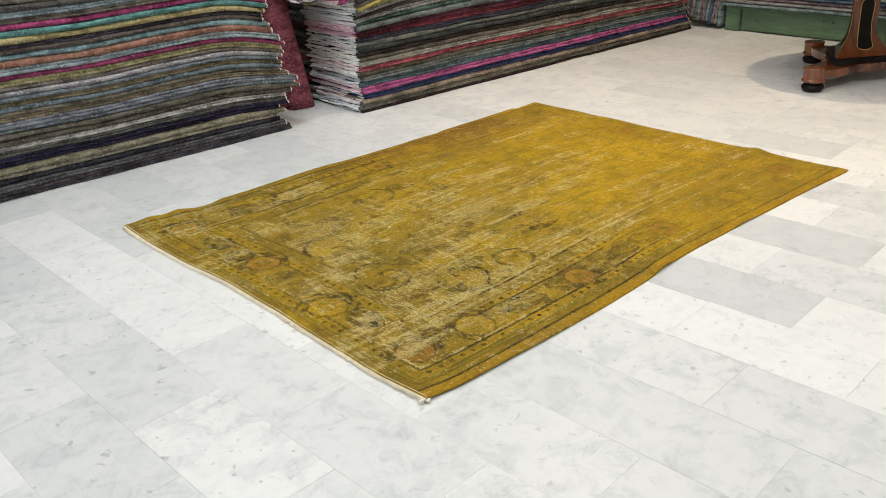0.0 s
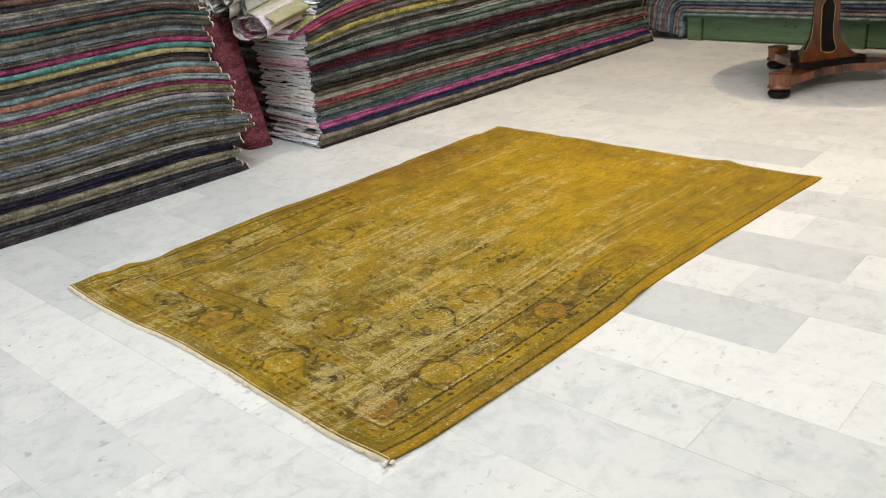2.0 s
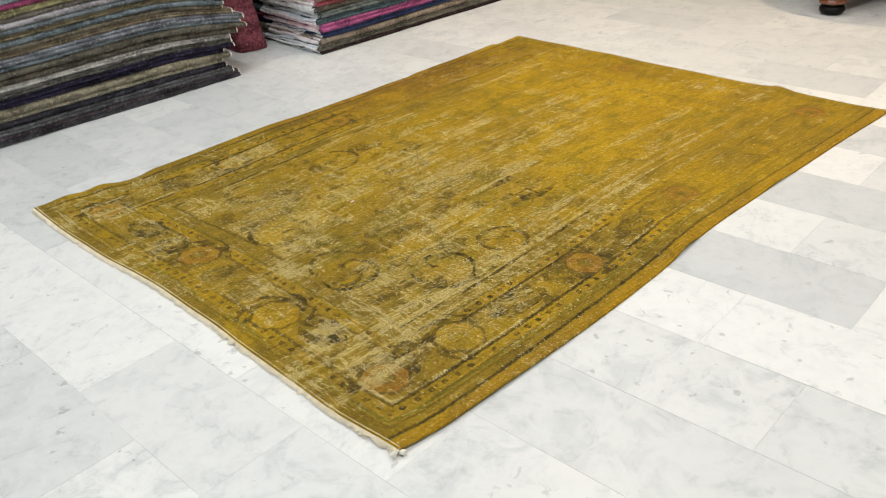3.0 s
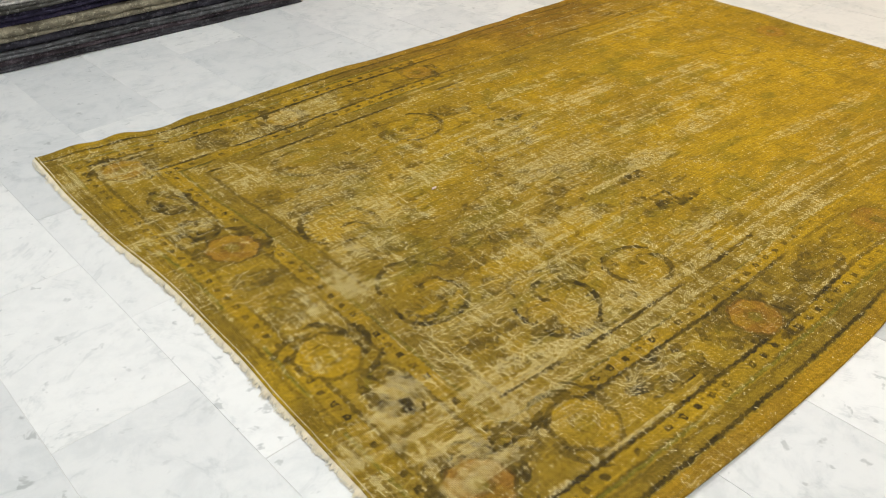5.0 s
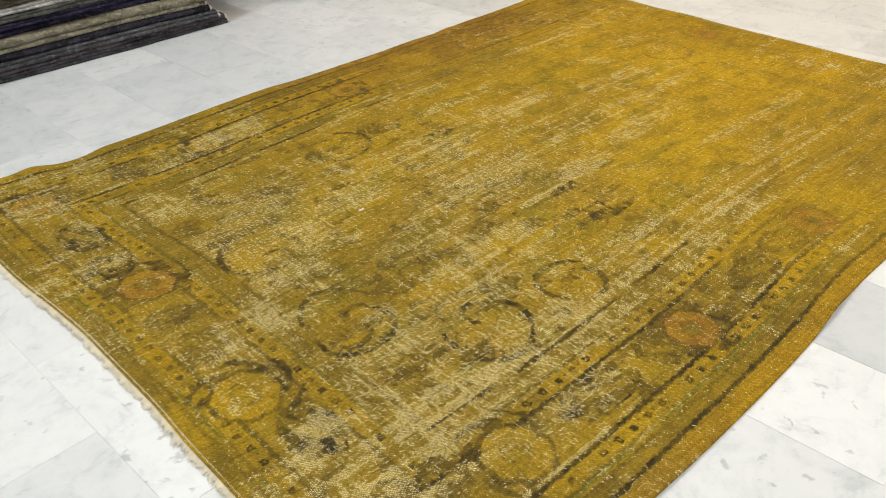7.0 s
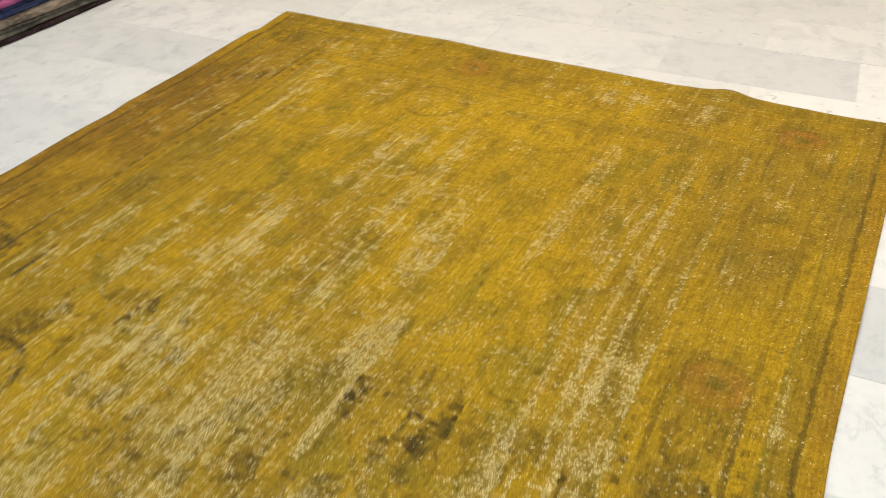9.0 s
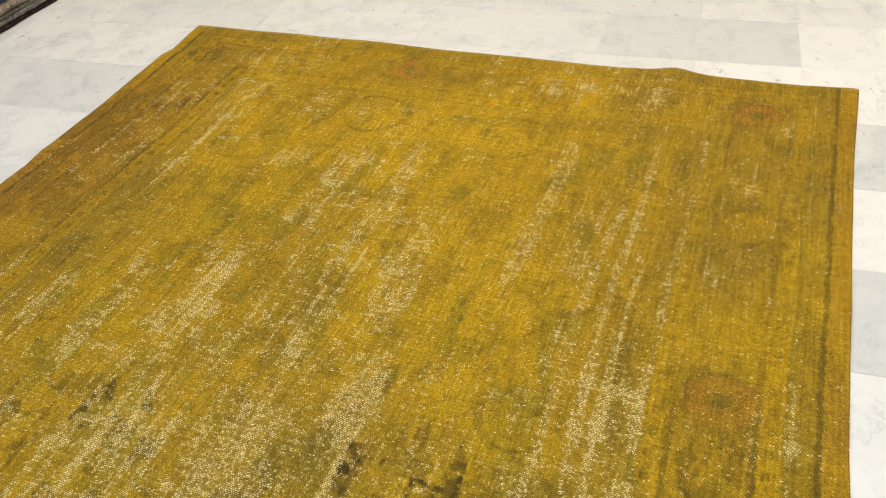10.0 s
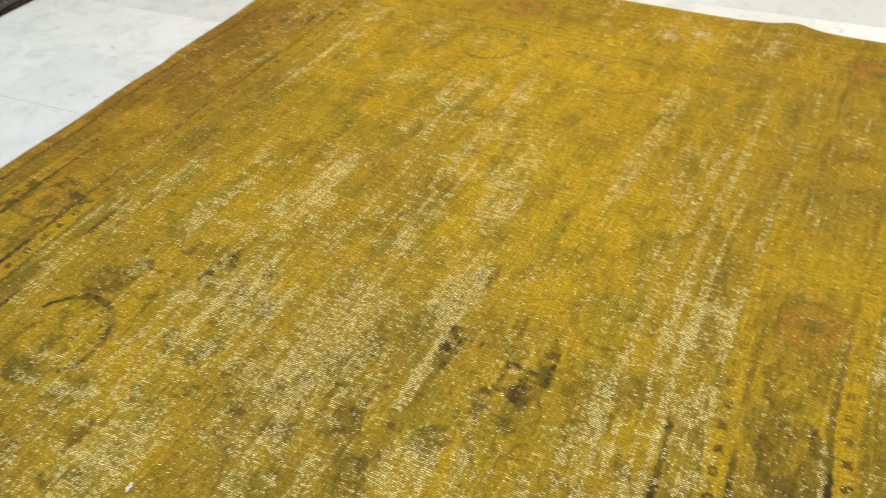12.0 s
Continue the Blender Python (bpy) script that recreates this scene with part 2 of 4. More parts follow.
# rosettes of the border: u, v, radius, tint (0 gold, 1 rust)
ROSETTES = [(0.181, 0.262, 0.062, 1.0), (0.45, 0.252, 0.066, 0.0), (1.015, 0.222, 0.060, 0.95), (1.645, 0.222, 0.060, 0.8), (2.19, 0.225, 0.055, 0.05), (2.70, 0.25, 0.056, 1.0),
            (0.186, 1.937, 0.060, 0.75), (0.208, 1.312, 0.064, 0.85), (0.160, 0.762, 0.070, 0.05), (0.75, 1.955, 0.055, 0.4), (1.35, 1.95, 0.055, 0.7), (1.95, 1.95, 0.052, 0.75),
            (2.74, 1.30, 0.055, 0.8), (2.70, 0.80, 0.05, 0.2), (2.70, 1.80, 0.05, 0.0)]
# dark leafy blooms between the rosettes: u, v, half length, turned along the short ends, strength
BLOOMS = [(0.70, 0.245, 0.115, 0, 1.0), (1.32, 0.215, 0.10, 0, 0.72), (0.31, 0.30, 0.05, 0, 0.8), (1.49, 0.225, 0.085, 0, 0.62), (0.90, 0.235, 0.055, 0, 0.75), (0.20, 0.575, 0.095, 1, 1.0), (0.212, 1.655, 0.095, 1, 1.0),
          (0.195, 1.465, 0.065, 1, 1.0), (0.185, 0.985, 0.07, 1, 0.55), (0.175, 1.14, 0.05, 1, 0.6), (0.52, 1.965, 0.08, 0, 0.7), (1.02, 1.97, 0.10, 0, 0.6), (1.62, 1.97, 0.08, 0, 0.45),
          (2.40, 1.965, 0.065, 0, 0.75), (2.70, 2.03, 0.06, 1, 0.8), (2.69, 1.70, 0.07, 1, 0.5), (2.72, 1.05, 0.07, 1, 0.35), (2.72, 0.52, 0.06, 1, 0.3), (2.45, 0.235, 0.08, 0, 0.22)]
# scrolls of the field: u, v, radius, start and end of the arc in degrees, curl inside (degrees, 0 none), strength
SCROLLS = [(0.475, 0.860, 0.098, 8, 172, 0, 0.75), (0.463, 0.790, 0.092, 165, 395, 30, 1.0), (0.445, 0.775, 0.045, 200, 380, 0, 0.8), (0.487, 1.240, 0.104, 60, 290, 75, 0.95), (0.495, 1.225, 0.098, -60, 40, 0, 0.8),
           (1.040, 1.585, 0.100, -140, 65, 0, 1.0), (1.010, 1.600, 0.060, 40, 250, 60, 0.6), (0.682, 0.560, 0.102, 140, 320, 0, 1.0), (0.690, 0.565, 0.100, -50, 70, 40, 1.0), (0.705, 0.640, 0.080, 40, 170, 0, 0.7),
           (0.965, 0.545, 0.082, 20, 215, 0, 0.9), (0.985, 0.515, 0.055, -110, 60, 40, 0.8)]
FAINT_SCROLLS = [(2.26, 1.60, 0.100, 20, 290, 50, 0.55), (2.47, 1.30, 0.095, 100, 400, 60, 0.7), (2.44, 0.88, 0.105, 150, 400, 0, 0.55), (2.30, 0.78, 0.09, 180, 330, 0, 0.3), (1.88, 1.56, 0.105, 190, 400, 0, 0.65), (1.88, 0.56, 0.085, 120, 330, 40, 0.6),
                 (0.63, 1.62, 0.090, 60, 300, 0, 0.6), (2.20, 0.225, 0.075, 0, 360, 0, 0.30), (1.50, 0.58, 0.07, 20, 200, 0, 0.5), (1.72, 1.02, 0.10, 30, 170, 0, 0.3), (2.52, 1.62, 0.08, 0, 180, 0, 0.45)]
# worn-through dark clusters of the middle flowers: u, v, half length, half width, strength
DARK_HEART = [(1.311, 1.386, 0.060, 0.030, 0.9), (1.255, 1.332, 0.050, 0.028, 0.95), (1.354, 1.270, 0.045, 0.030, 0.85), (1.27, 1.235, 0.060, 0.024, 0.8), (1.31, 0.848, 0.080, 0.020, 1.0), (1.386, 0.793, 0.050, 0.030, 0.95), (1.42, 0.74, 0.05, 0.016, 0.7),
              (1.265, 0.700, 0.070, 0.035, 0.95), (1.335, 0.655, 0.060, 0.022, 0.9), (1.21, 0.735, 0.045, 0.022, 0.8), (1.12, 0.945, 0.07, 0.030, 0.75), (1.06, 0.865, 0.06, 0.030, 0.7), (1.03, 1.17, 0.05, 0.025, 0.55), (1.12, 1.30, 0.05, 0.035, 0.65), (1.10, 1.05, 0.05, 0.02, 0.5)]
DARK_FIELD = [(0.60, 1.22, 0.05, 0.020, 0.55), (0.33, 1.10, 0.04, 0.03, 0.6), (0.36, 0.69, 0.045, 0.025, 0.6), (0.62, 0.72, 0.05, 0.02, 0.5), (0.80, 0.93, 0.05, 0.02, 0.5), (0.68, 1.42, 0.05, 0.03, 0.55), (0.86, 1.45, 0.04, 0.02, 0.4), (0.55, 1.02, 0.06, 0.018, 0.55)]
# bare pale patches: u, v, half length, half width, strength
PALE = [(1.25, 0.868, 0.10, 0.012, 1.0), (1.46, 0.895, 0.11, 0.045, 0.9), (1.20, 1.05, 0.2, 0.07, 0.55), (1.82, 0.94, 0.16, 0.045, 0.7), (1.68, 1.36, 0.12, 0.03, 0.7), (2.05, 1.10, 0.26, 0.030, 0.8),
        (2.06, 0.70, 0.24, 0.026, 0.85), (2.34, 0.70, 0.10, 0.028, 0.8), (2.20, 1.45, 0.05, 0.05, 0.8), (1.30, 1.30, 0.12, 0.014, 0.9), (1.58, 1.70, 0.10, 0.022, 0.7),
        (2.00, 0.475, 0.55, 0.012, 0.95), (1.62, 0.525, 0.50, 0.011, 0.9), (1.95, 0.36, 0.50, 0.010, 0.8), (1.50, 0.435, 0.45, 0.010, 0.9), (0.85, 0.44, 0.45, 0.013, 0.8)]
PALE_LEFT = [(0.45, 0.45, 0.16, 0.05, 0.7), (0.70, 0.53, 0.1, 0.04, 0.9), (0.25, 1.00, 0.16, 0.12, 0.7), (0.45, 1.06, 0.14, 0.06, 0.6), (0.60, 1.45, 0.16, 0.09, 0.75), (0.30, 0.35, 0.14, 0.04, 0.8), (0.62, 1.22, 0.06, 0.10, 0.5), (0.68, 0.245, 0.12, 0.05, 0.9), (0.20, 0.56, 0.06, 0.06, 0.8)]

nu, nv = int(RUG_L / CELL) + 1, int(RUG_W / CELL) + 1
gu, gv = np.meshgrid(np.linspace(0, RUG_L, nu), np.linspace(0, RUG_W, nv), indexing="ij")
# the hand-knotted lines wander a little, and every edge is stepped knot by knot
wu = gu + 0.010 * (layers(gu, gv, 2.0, 3.0, 5) - 0.5) + 0.007 * (lattice(gu, gv, 90, 150, 6) - 0.5)
wv = gv + 0.016 * (layers(gu, gv, 1.6, 2.0, 7) - 0.5) + 0.007 * (lattice(gu, gv, 150, 90, 8) - 0.5)
side = np.minimum(wv, RUG_W - wv)
end = np.minimum(wu, RUG_L - wu) + 0.045
edge = np.minimum(side, end)
along = np.where(side < end, wu, wv)
rough = layers(gu, gv, 30, 45, 31)
mottle = layers(gu, gv, 3.0, 5.0, 11, 4)
dark, wear = np.zeros_like(gu), np.zeros_like(gu)
green, rust = np.zeros_like(gu), np.zeros_like(gu)
olive = 1.0 - 0.72 * step(0.25, 1.6, gu + 0.5 * (mottle - 0.5)) + 0.9 * (mottle - 0.5)
olive += 0.28 * step(0.9, 0.35, gv) * step(1.9, 0.8, gu)
fade = (1 - 0.80 * step(1.05, 1.85, gu)) * (0.75 + 0.25 * step(0.35, 0.55, layers(gu, gv, 4, 5, 47)))
fade = np.maximum(fade, 0.42 * step(1.55, 1.9, gv))


def patch_of(u, v, reach):
    """The part of the weave within reach of one motif."""
    i0, i1 = int(max(0, (u - reach) / CELL)), int(min(nu, (u + reach) / CELL + 2))
    j0, j1 = int(max(0, (v - reach) / CELL)), int(min(nv, (v + reach) / CELL + 2))
    return (slice(i0, i1), slice(j0, j1))


def blot(patches, into, grain):
    for u, v, a, b, k in patches:
        w = patch_of(u, v, 2.4 * max(a, b))
        r = ((wu[w] - u) / a) ** 2 + ((wv[w] - v) / b) ** 2
        soft = np.exp(-r * 0.75) + 0.75 * (grain[w] - 0.5)
        into[w] = np.maximum(into[w], k * step(0.36, 0.50, soft) * (r < 5))


# border stripes: selvage, dark line, guard bands with small squares, fine lines
selvage = (edge < 0.040) & (wv < 1)
olive = np.where(selvage, olive * 0.1, olive)
rust = np.maximum(rust, 0.32 * selvage)
guard = band(edge, 0.130, 0.021) + band(edge, 0.332, 0.021)
olive += (0.25 + 0.75 * fade) * 0.6 * (band(edge, 0.075, 0.026) + band(edge, 0.386, 0.024) + 0.5 * band(edge, 0.232, 0.070)) - fade * 0.6 * guard
dark = np.maximum(dark, 0.95 * band(edge, 0.050, 0.0042) * (0.45 + 0.55 * fade) * (side < end))
dark = np.maximum(dark, 0.45 * band(edge, 0.086, 0.003) * fade)
dark = np.maximum(dark, 0.28 * (band(edge, 0.068, 0.012) + band(edge, 0.386, 0.018)) * fade * step(0.4, 0.6, layers(gu, gv, 9, 12, 40)))
green = np.maximum(green, 0.95 * (band(edge, 0.102, 0.0032) + 0.7 * band(edge, 0.360, 0.003)) * (lattice(gu, gv, 5, 5, 41) > 0.30) * (0.3 + 0.7 * fade))
for at, w, k in ((0.156, 0.0050, 1.0), (0.304, 0.0048, 0.95), (0.417, 0.0045, 0.9), (0.357, 0.0022, 0.5), (0.108, 0.0022, 0.5)):
    dark = np.maximum(dark, k * np.clip(fade + 0.15, 0, 1) * np.where(side < end, 1.0, 0.6) * band(edge, at, w) * step(0.22, 0.45, lattice(gu, gv, 9, 9, 43)))
cell = along / 0.049
off = (cell - np.floor(cell) - 0.5) * 0.049
pick = np.random.RandomState(3).rand(400)[np.floor(cell).astype(int) % 400]
for at in (0.130, 0.332):
    inner = edge - at
    block = band(off, 0.004 * (pick - 0.5), 0.0075, 0.002) * band(inner, 0.004 * (pick - 0.5), 0.0070, 0.002)
    hollow = band(off, 0.001, 0.0025, 0.002) * band(inner, 0, 0.0022, 0.002) * (pick > 0.45)
    dark = np.maximum(dark, (0.95 * block - 0.7 * hollow) * (pick > 0.10) * (0.12 + 0.88 * fade))
    dark = np.maximum(dark, 0.55 * band(np.abs(off), 0.0225, 0.0022, 0.001) * band(inner, 0.004, 0.003, 0.001) * fade * (pick > 0.5))

# main border: leafy blooms with notched dark outlines and light veins
for u, v, half, turned, k in BLOOMS:
    w = patch_of(u, v, half * 1.5)
    a, c = (wv[w] - v, wu[w] - u) if turned else (wu[w] - u, wv[w] - v)
    a, c = a / half, c / 0.062
    ph = u * 31 + v * 17
    shell = 1 - step(0.86, 0.96, np.abs(a) ** 1.6 + np.abs(c) ** 2.6 + 0.22 * np.sin(a * 9 + ph) * np.sin(c * 5 + ph))
    gold_leaf = 1 - step(0.75, 1.0, ((a * 0.7 + c * 0.62 - 0.10) / 0.30) ** 2 + ((c * 0.7 - a * 0.62) / 0.62) ** 2)
    vein = band(c - 0.45 * np.sin(a * 3.4 + ph), 0, 0.10, 0.06)
    spot = step(0.54, 0.60, layers(gu[w], gv[w], 26, 32, 57 + int(ph)))
    k *= 1 - 0.30 * step(1.3, 1.8, u)
    body = shell * (1 - 0.9 * gold_leaf) * (1 - 0.75 * vein) * (1 - 0.5 * spot)
    dark[w] = np.maximum(dark[w], k * body)
    dark[w] = np.maximum(dark[w], 0.8 * k * shell * band(np.abs(a * 0.62 + c), 0.30, 0.07, 0.05))
    green[w] = np.maximum(green[w], 0.5 * k * shell * vein * spot)
ground = band(edge, 0.230, 0.066, 0.01)
dark = np.maximum(dark, 0.62 * fade * ground * step(0.56, 0.62, layers(gu, gv, 13, 15, 51)))
for u, v, r0, tint in ROSETTES:
    w = patch_of(u, v, r0 * 2.6)
    du, dv = wu[w] - u, (wv[w] - v) * 0.94
    r, ang = np.hypot(du, dv), np.arctan2(dv, du)
    f = 0.92 - 0.62 * step(1.2, 1.75, u)
    lobes = r0 * (1 + 0.09 * np.abs(np.sin(ang * 4)))
    inside = 1 - step(lobes, lobes + 0.004, r)
    petals = step(-0.15, 0.25, np.sin(ang * 6 + u * 9 + 2.2 * np.sin(r * 90)))
    halo = (1 - step(lobes * 1.62, lobes * 1.62 + 0.005, r)) * (1 - inside) * (0.25 + 0.75 * petals) * step(-0.75, -0.35, np.cos(ang - u * 5))
    rim_line = band(r, lobes * 1.04, 0.0045)
    seg = 0.55 * band(np.abs(np.sin(ang * 4)), 0.0, 0.12, 0.1) * (r > r0 * 0.42) * inside
    heart = 1 - step(r0 * 0.26, r0 * 0.36, r)
    d = dark[w] * (1 - inside)
    d = np.maximum(d, f * np.maximum(0.95 * halo, 0.8 * rim_line))
    d = np.maximum(d, f * 0.5 * np.maximum(seg * step(0.45, 0.6, rough[w]), band(r, r0 * 0.40, 0.0035) * 0.9))
    dark[w] = d
    rust[w] = np.maximum(rust[w] * (1 - inside), tint * inside * (0.55 + 0.45 * step(0.3, 0.6, rough[w])))
    olive[w] = np.where(inside > 0.5, olive[w] * 0.3, olive[w])
    green[w] = np.maximum(green[w] * (1 - inside), (0.25 + 0.6 * tint) * heart)

# scrolls with toothed backs and curled tips
for u, v, r0, a0, a1, curl, k in SCROLLS + FAINT_SCROLLS:
    w = patch_of(u, v, r0 * 1.5)
    du, dv = wu[w] - u, (wv[w] - v) * 0.96
    r, ang = np.hypot(du, dv), np.degrees(np.arctan2(dv, du))
    s = np.mod(ang - a0, 360) / max(1.0, a1 - a0)
    wide = 0.0030 + 0.0042 * np.sin(np.clip(s, 0, 1) * math.pi)
    line = band(r, r0 * (1 + 0.05 * np.sin(np.radians(ang) * 3 + u * 20)), wide, 0.003) * (s <= 1)
    teeth = band(r, r0 * 0.86, r0 * 0.10, 0.002) * (np.sin(np.radians(ang) * 24) > 0.45) * (s > 0.12) * (s < 0.72)
    d = np.maximum(line, 0.7 * teeth)
    if curl:
        cu, cv = r0 * 0.62 * math.cos(math.radians(a1)), r0 * 0.62 * math.sin(math.radians(a1))
        cr = np.hypot(du - cu, dv - cv)
        ca = np.mod(np.degrees(np.arctan2(dv - cv, du - cu)) - a1, 360)
        d = np.maximum(d, 0.9 * band(cr, r0 * 0.38, 0.0055, 0.003) * (ca < 120 + curl))
    k *= 1 - 0.45 * step(1.2, 1.7, u)
    dark[w] = np.maximum(dark[w], 0.95 * k * (0.55 + 0.45 * step(0.40, 0.52, rough[w])) * d)
    olive[w] -= 0.25 * k * (r < r0 * 0.8)

patch = np.zeros_like(gu)
blot(DARK_HEART, patch, rough)
blot(DARK_FIELD, patch, rough)
petals = step(0.44, 0.54, layers(gu, gv, 24, 34, 53))
crumbs = step(0.42, 0.58, layers(gu, gv, 70, 55, 59))
dark = np.maximum(dark, patch * (0.24 + 0.70 * petals) * (0.42 + 0.58 * crumbs))
# faint stems and small leaves of the field
field = edge > 0.43
stem = np.abs(wv - RUG_W / 2 - 0.42 * np.sin(wu * 4.1 + 0.6)) * 0.8
dark = np.maximum(dark, 0.42 * fade * band(stem, 0, 0.0045) * field * step(0.45, 0.55, lattice(gu, gv, 7, 7, 63)))
leaf = layers(gu, gv, 12, 19, 71)
dark = np.maximum(dark, 0.62 * step(0.59, 0.64, leaf) * field * (0.22 + 0.78 * fade) * (0.4 + 0.6 * crumbs))
vine = np.abs(layers(gu, gv, 7, 9, 75) - 0.5)
dark = np.maximum(dark, 0.40 * band(vine, 0, 0.009, 0.009) * step(0.48, 0.58, lattice(gu, gv, 5, 6, 77)) * (0.35 + 0.65 * fade))
olive += 0.55 * step(0.6, 0.7, layers(gu, gv, 6, 9, 73)) * fade
olive += 0.9 * (layers(gu, gv, 5, 9, 74, 4) - 0.5) + 0.40 * np.exp(-(((gu - 1.25) / 0.42) ** 2 + ((gv - 1.0) / 0.42) ** 2))
olive += 0.10 * step(0.7, 0.2, gv) * step(1.2, 1.7, gu)
green = np.maximum(green, 0.42 * step(0.58, 0.68, layers(gu, gv, 8, 14, 76)) * field)
# the outlines are rubbed away in streaks
dark *= (0.80 + 0.20 * step(0.34, 0.52, layers(gu, gv, 9, 55, 79))) * (0.80 + 0.20 * step(0.36, 0.52, layers(gu, gv, 40, 30, 80))) * (1 - 0.32 * ground * (1 - crumbs))
# wear: rows of bare weft, bare patches, a worn left part
gate = 0.20 + 0.80 * step(0.40, 0.60, layers(gu, gv, 2.6, 4, 81, 4))
long_lines = 0.24 * step(0.52, 0.66, layers(gu, gv, 1.5, 17, 82)) + 0.32 * step(0.55, 0.68, layers(gu, gv, 2.6, 52, 83))
cross_lines = 0.30 * step(0.55, 0.67, layers(gu, gv, 46, 2.6, 84)) * (0.15 + 0.85 * step(1.3, 0.5, gu))
flecks = 0.30 * step(0.56, 0.65, layers(gu, gv, 34, 26, 85))
left_worn = (0.16 + 0.10 * field * step(0.5, 0.7, gv)) * step(1.25, 0.4, gu) * step(0.36, 0.60, layers(gu, gv, 5, 6, 86)) + 0.10 * step(0.7, 0.3, gv) * step(1.9, 0.7, gu)
heart_worn = 0.18 * np.exp(-(((gu - 1.25) / 0.45) ** 2 + ((gv - 1.05) / 0.45) ** 2))
for u, v, r0, a0, a1, curl, k in SCROLLS:
    w = patch_of(u, v, r0 * 2)
    gate[w] = gate[w] * (1 - 0.5 * np.exp(-((np.hypot(gu[w] - u, gv[w] - v) / (r0 * 1.1)) ** 4)))
wear = 0.05 + left_worn + heart_worn + gate * (long_lines + cross_lines + flecks) * (0.75 + 0.5 * (left_worn + heart_worn)) + 0.16 * dark * step(0.30, 0.55, layers(gu, gv, 6, 10, 87))
bare = np.zeros_like(gu)
blot(PALE, bare, layers(gu, gv, 14, 60, 91))
blot(PALE_LEFT, bare, layers(gu, gv, 14, 40, 92))
wear += (0.10 + 0.20 * step(0.8, 1.2, gu)) * bare
# fine bare lines beside the border stripes
for at, k in ((0.166, 0.40), (0.293, 0.42), (0.350, 0.32), (0.430, 0.34), (0.098, 0.20)):
    wear += k * (0.15 + 0.85 * fade) * band(edge, at + 0.004 * (mottle - 0.5), 0.0045) * step(0.46, 0.62, layers(gu, gv, 4, 4, 93 + int(at * 100))) * step(0.30, 0.6, rough)
wear *= (1 - 0.6 * (edge < 0.040)) * (1 - 0.45 * guard)
wear -= 0.15 * band(edge, 0.068, 0.03) * (wv < 1)
# rust-brown dye along the back edge, saturated gold in the far half
back = step(1.75, 2.1, gv) * step(0.9, 1.5, gu) * step(2.75, 2.3, gu)
rust = np.maximum(rust, 0.80 * back * (0.65 + 0.8 * (mottle - 0.4)))
dark = np.maximum(dark, 0.30 * back * step(0.42, 0.55, layers(gu, gv, 12, 20, 97)))
wear -= 0.22 * back + 0.30 * np.clip(dark - 0.30, 0, 1) * (1 - 0.35 * ground)
gold = np.clip(0.8 * np.exp(-(((gu - 2.05) / 0.75) ** 2 + ((gv - 1.15) / 0.7) ** 2)) + 2.5 * (layers(gu, gv, 2.5, 4, 95) - 0.5), 0, 1)
olive = np.clip(olive - 0.30 * gold - 0.12 * field, 0, 1)


def settle(x, knots, values):
    """A line through a few knots, smoothed."""
    y = np.interp(x, knots, values)
    return sum(np.interp(x + d, knots, values) for d in (-0.09, -0.045, 0.045, 0.09)) / 5 + y / 5


u1, v1 = np.linspace(0, RUG_L, nu), np.linspace(0, RUG_W, nv)
x_left = settle(v1, [0, 0.3, 0.9, 1.25, 1.55, 1.85, 2.18], [0.0, -0.024, -0.030, -0.044, -0.078, -0.100, -0.112]) + 0.006 * (lattice(v1, v1, 6, 0, 101) - 0.5)
x_right = settle(v1, [0, 0.15, 0.4, 0.52, 0.65, 1.0, 1.5, 2.18], [2.888, 2.868, 2.868, 2.888, 2.862, 2.864, 2.868, 2.862]) + 0.006 * (lattice(v1, v1, 6, 0, 102) - 0.5)
y_near = settle(u1, [0, 0.06, 0.65, 0.95, 1.22, 1.32, 1.5, 1.9, 2.5, 2.9], [-0.01, -0.036, -0.036, -0.026, -0.008, 0.008, 0.022, 0.020, 0.014, 0.0])
y_back = settle(u1, [0, 0.2, 0.35, 0.6, 1.1, 1.8, 2.3, 2.45, 2.65, 2.9], [2.130, 2.118, 2.112, 2.108, 2.145, 2.165, 2.160, 2.165, 2.182, 2.205]) + 0.008 * (lattice(u1, u1, 5, 0, 103) - 0.5)
s, q = gu / RUG_L, gv / RUG_W
px = x_left[None, :] * (1 - s) + x_right[None, :] * s
py = y_near[:, None] * (1 - q) + y_back[:, None] * q
near_edge, back_edge, left_edge, right_edge = np.exp(-gv / 0.05), np.exp(-(RUG_W - gv) / 0.09), np.exp(-gu / 0.05), np.exp(-(RUG_L - gu) / 0.06)
pz = 0.0085 + 0.0025 * layers(gu, gv, 3, 4, 111)
pz += 0.0012 * layers(gu, gv, 50, 90, 113)
pz += back_edge * (0.022 * np.exp(-((gu - 0.26) / 0.07) ** 2) + 0.010 * np.exp(-((gu - 0.12) / 0.06) ** 2) + 0.012 * step(0.5, 0.8, lattice(gu, gv, 4.0, 0, 115)))
pz += near_edge * (0.007 * step(0.95, 0.3, gu) + 0.012 * np.exp(-((gu - 1.30) / 0.07) ** 2) + 0.007 * np.exp(-((gu - 1.95) / 0.08) ** 2))
pz += left_edge * 0.006 * lattice(gu, gv, 0, 5, 117) + right_edge * (0.012 * np.exp(-((gv - 0.5) / 0.05) ** 2) + 0.005 * lattice(gu, gv, 0, 6, 119))
pz -= 0.004 * np.exp(-gv / 0.008) + 0.003 * np.exp(-(RUG_W - gv) / 0.008)

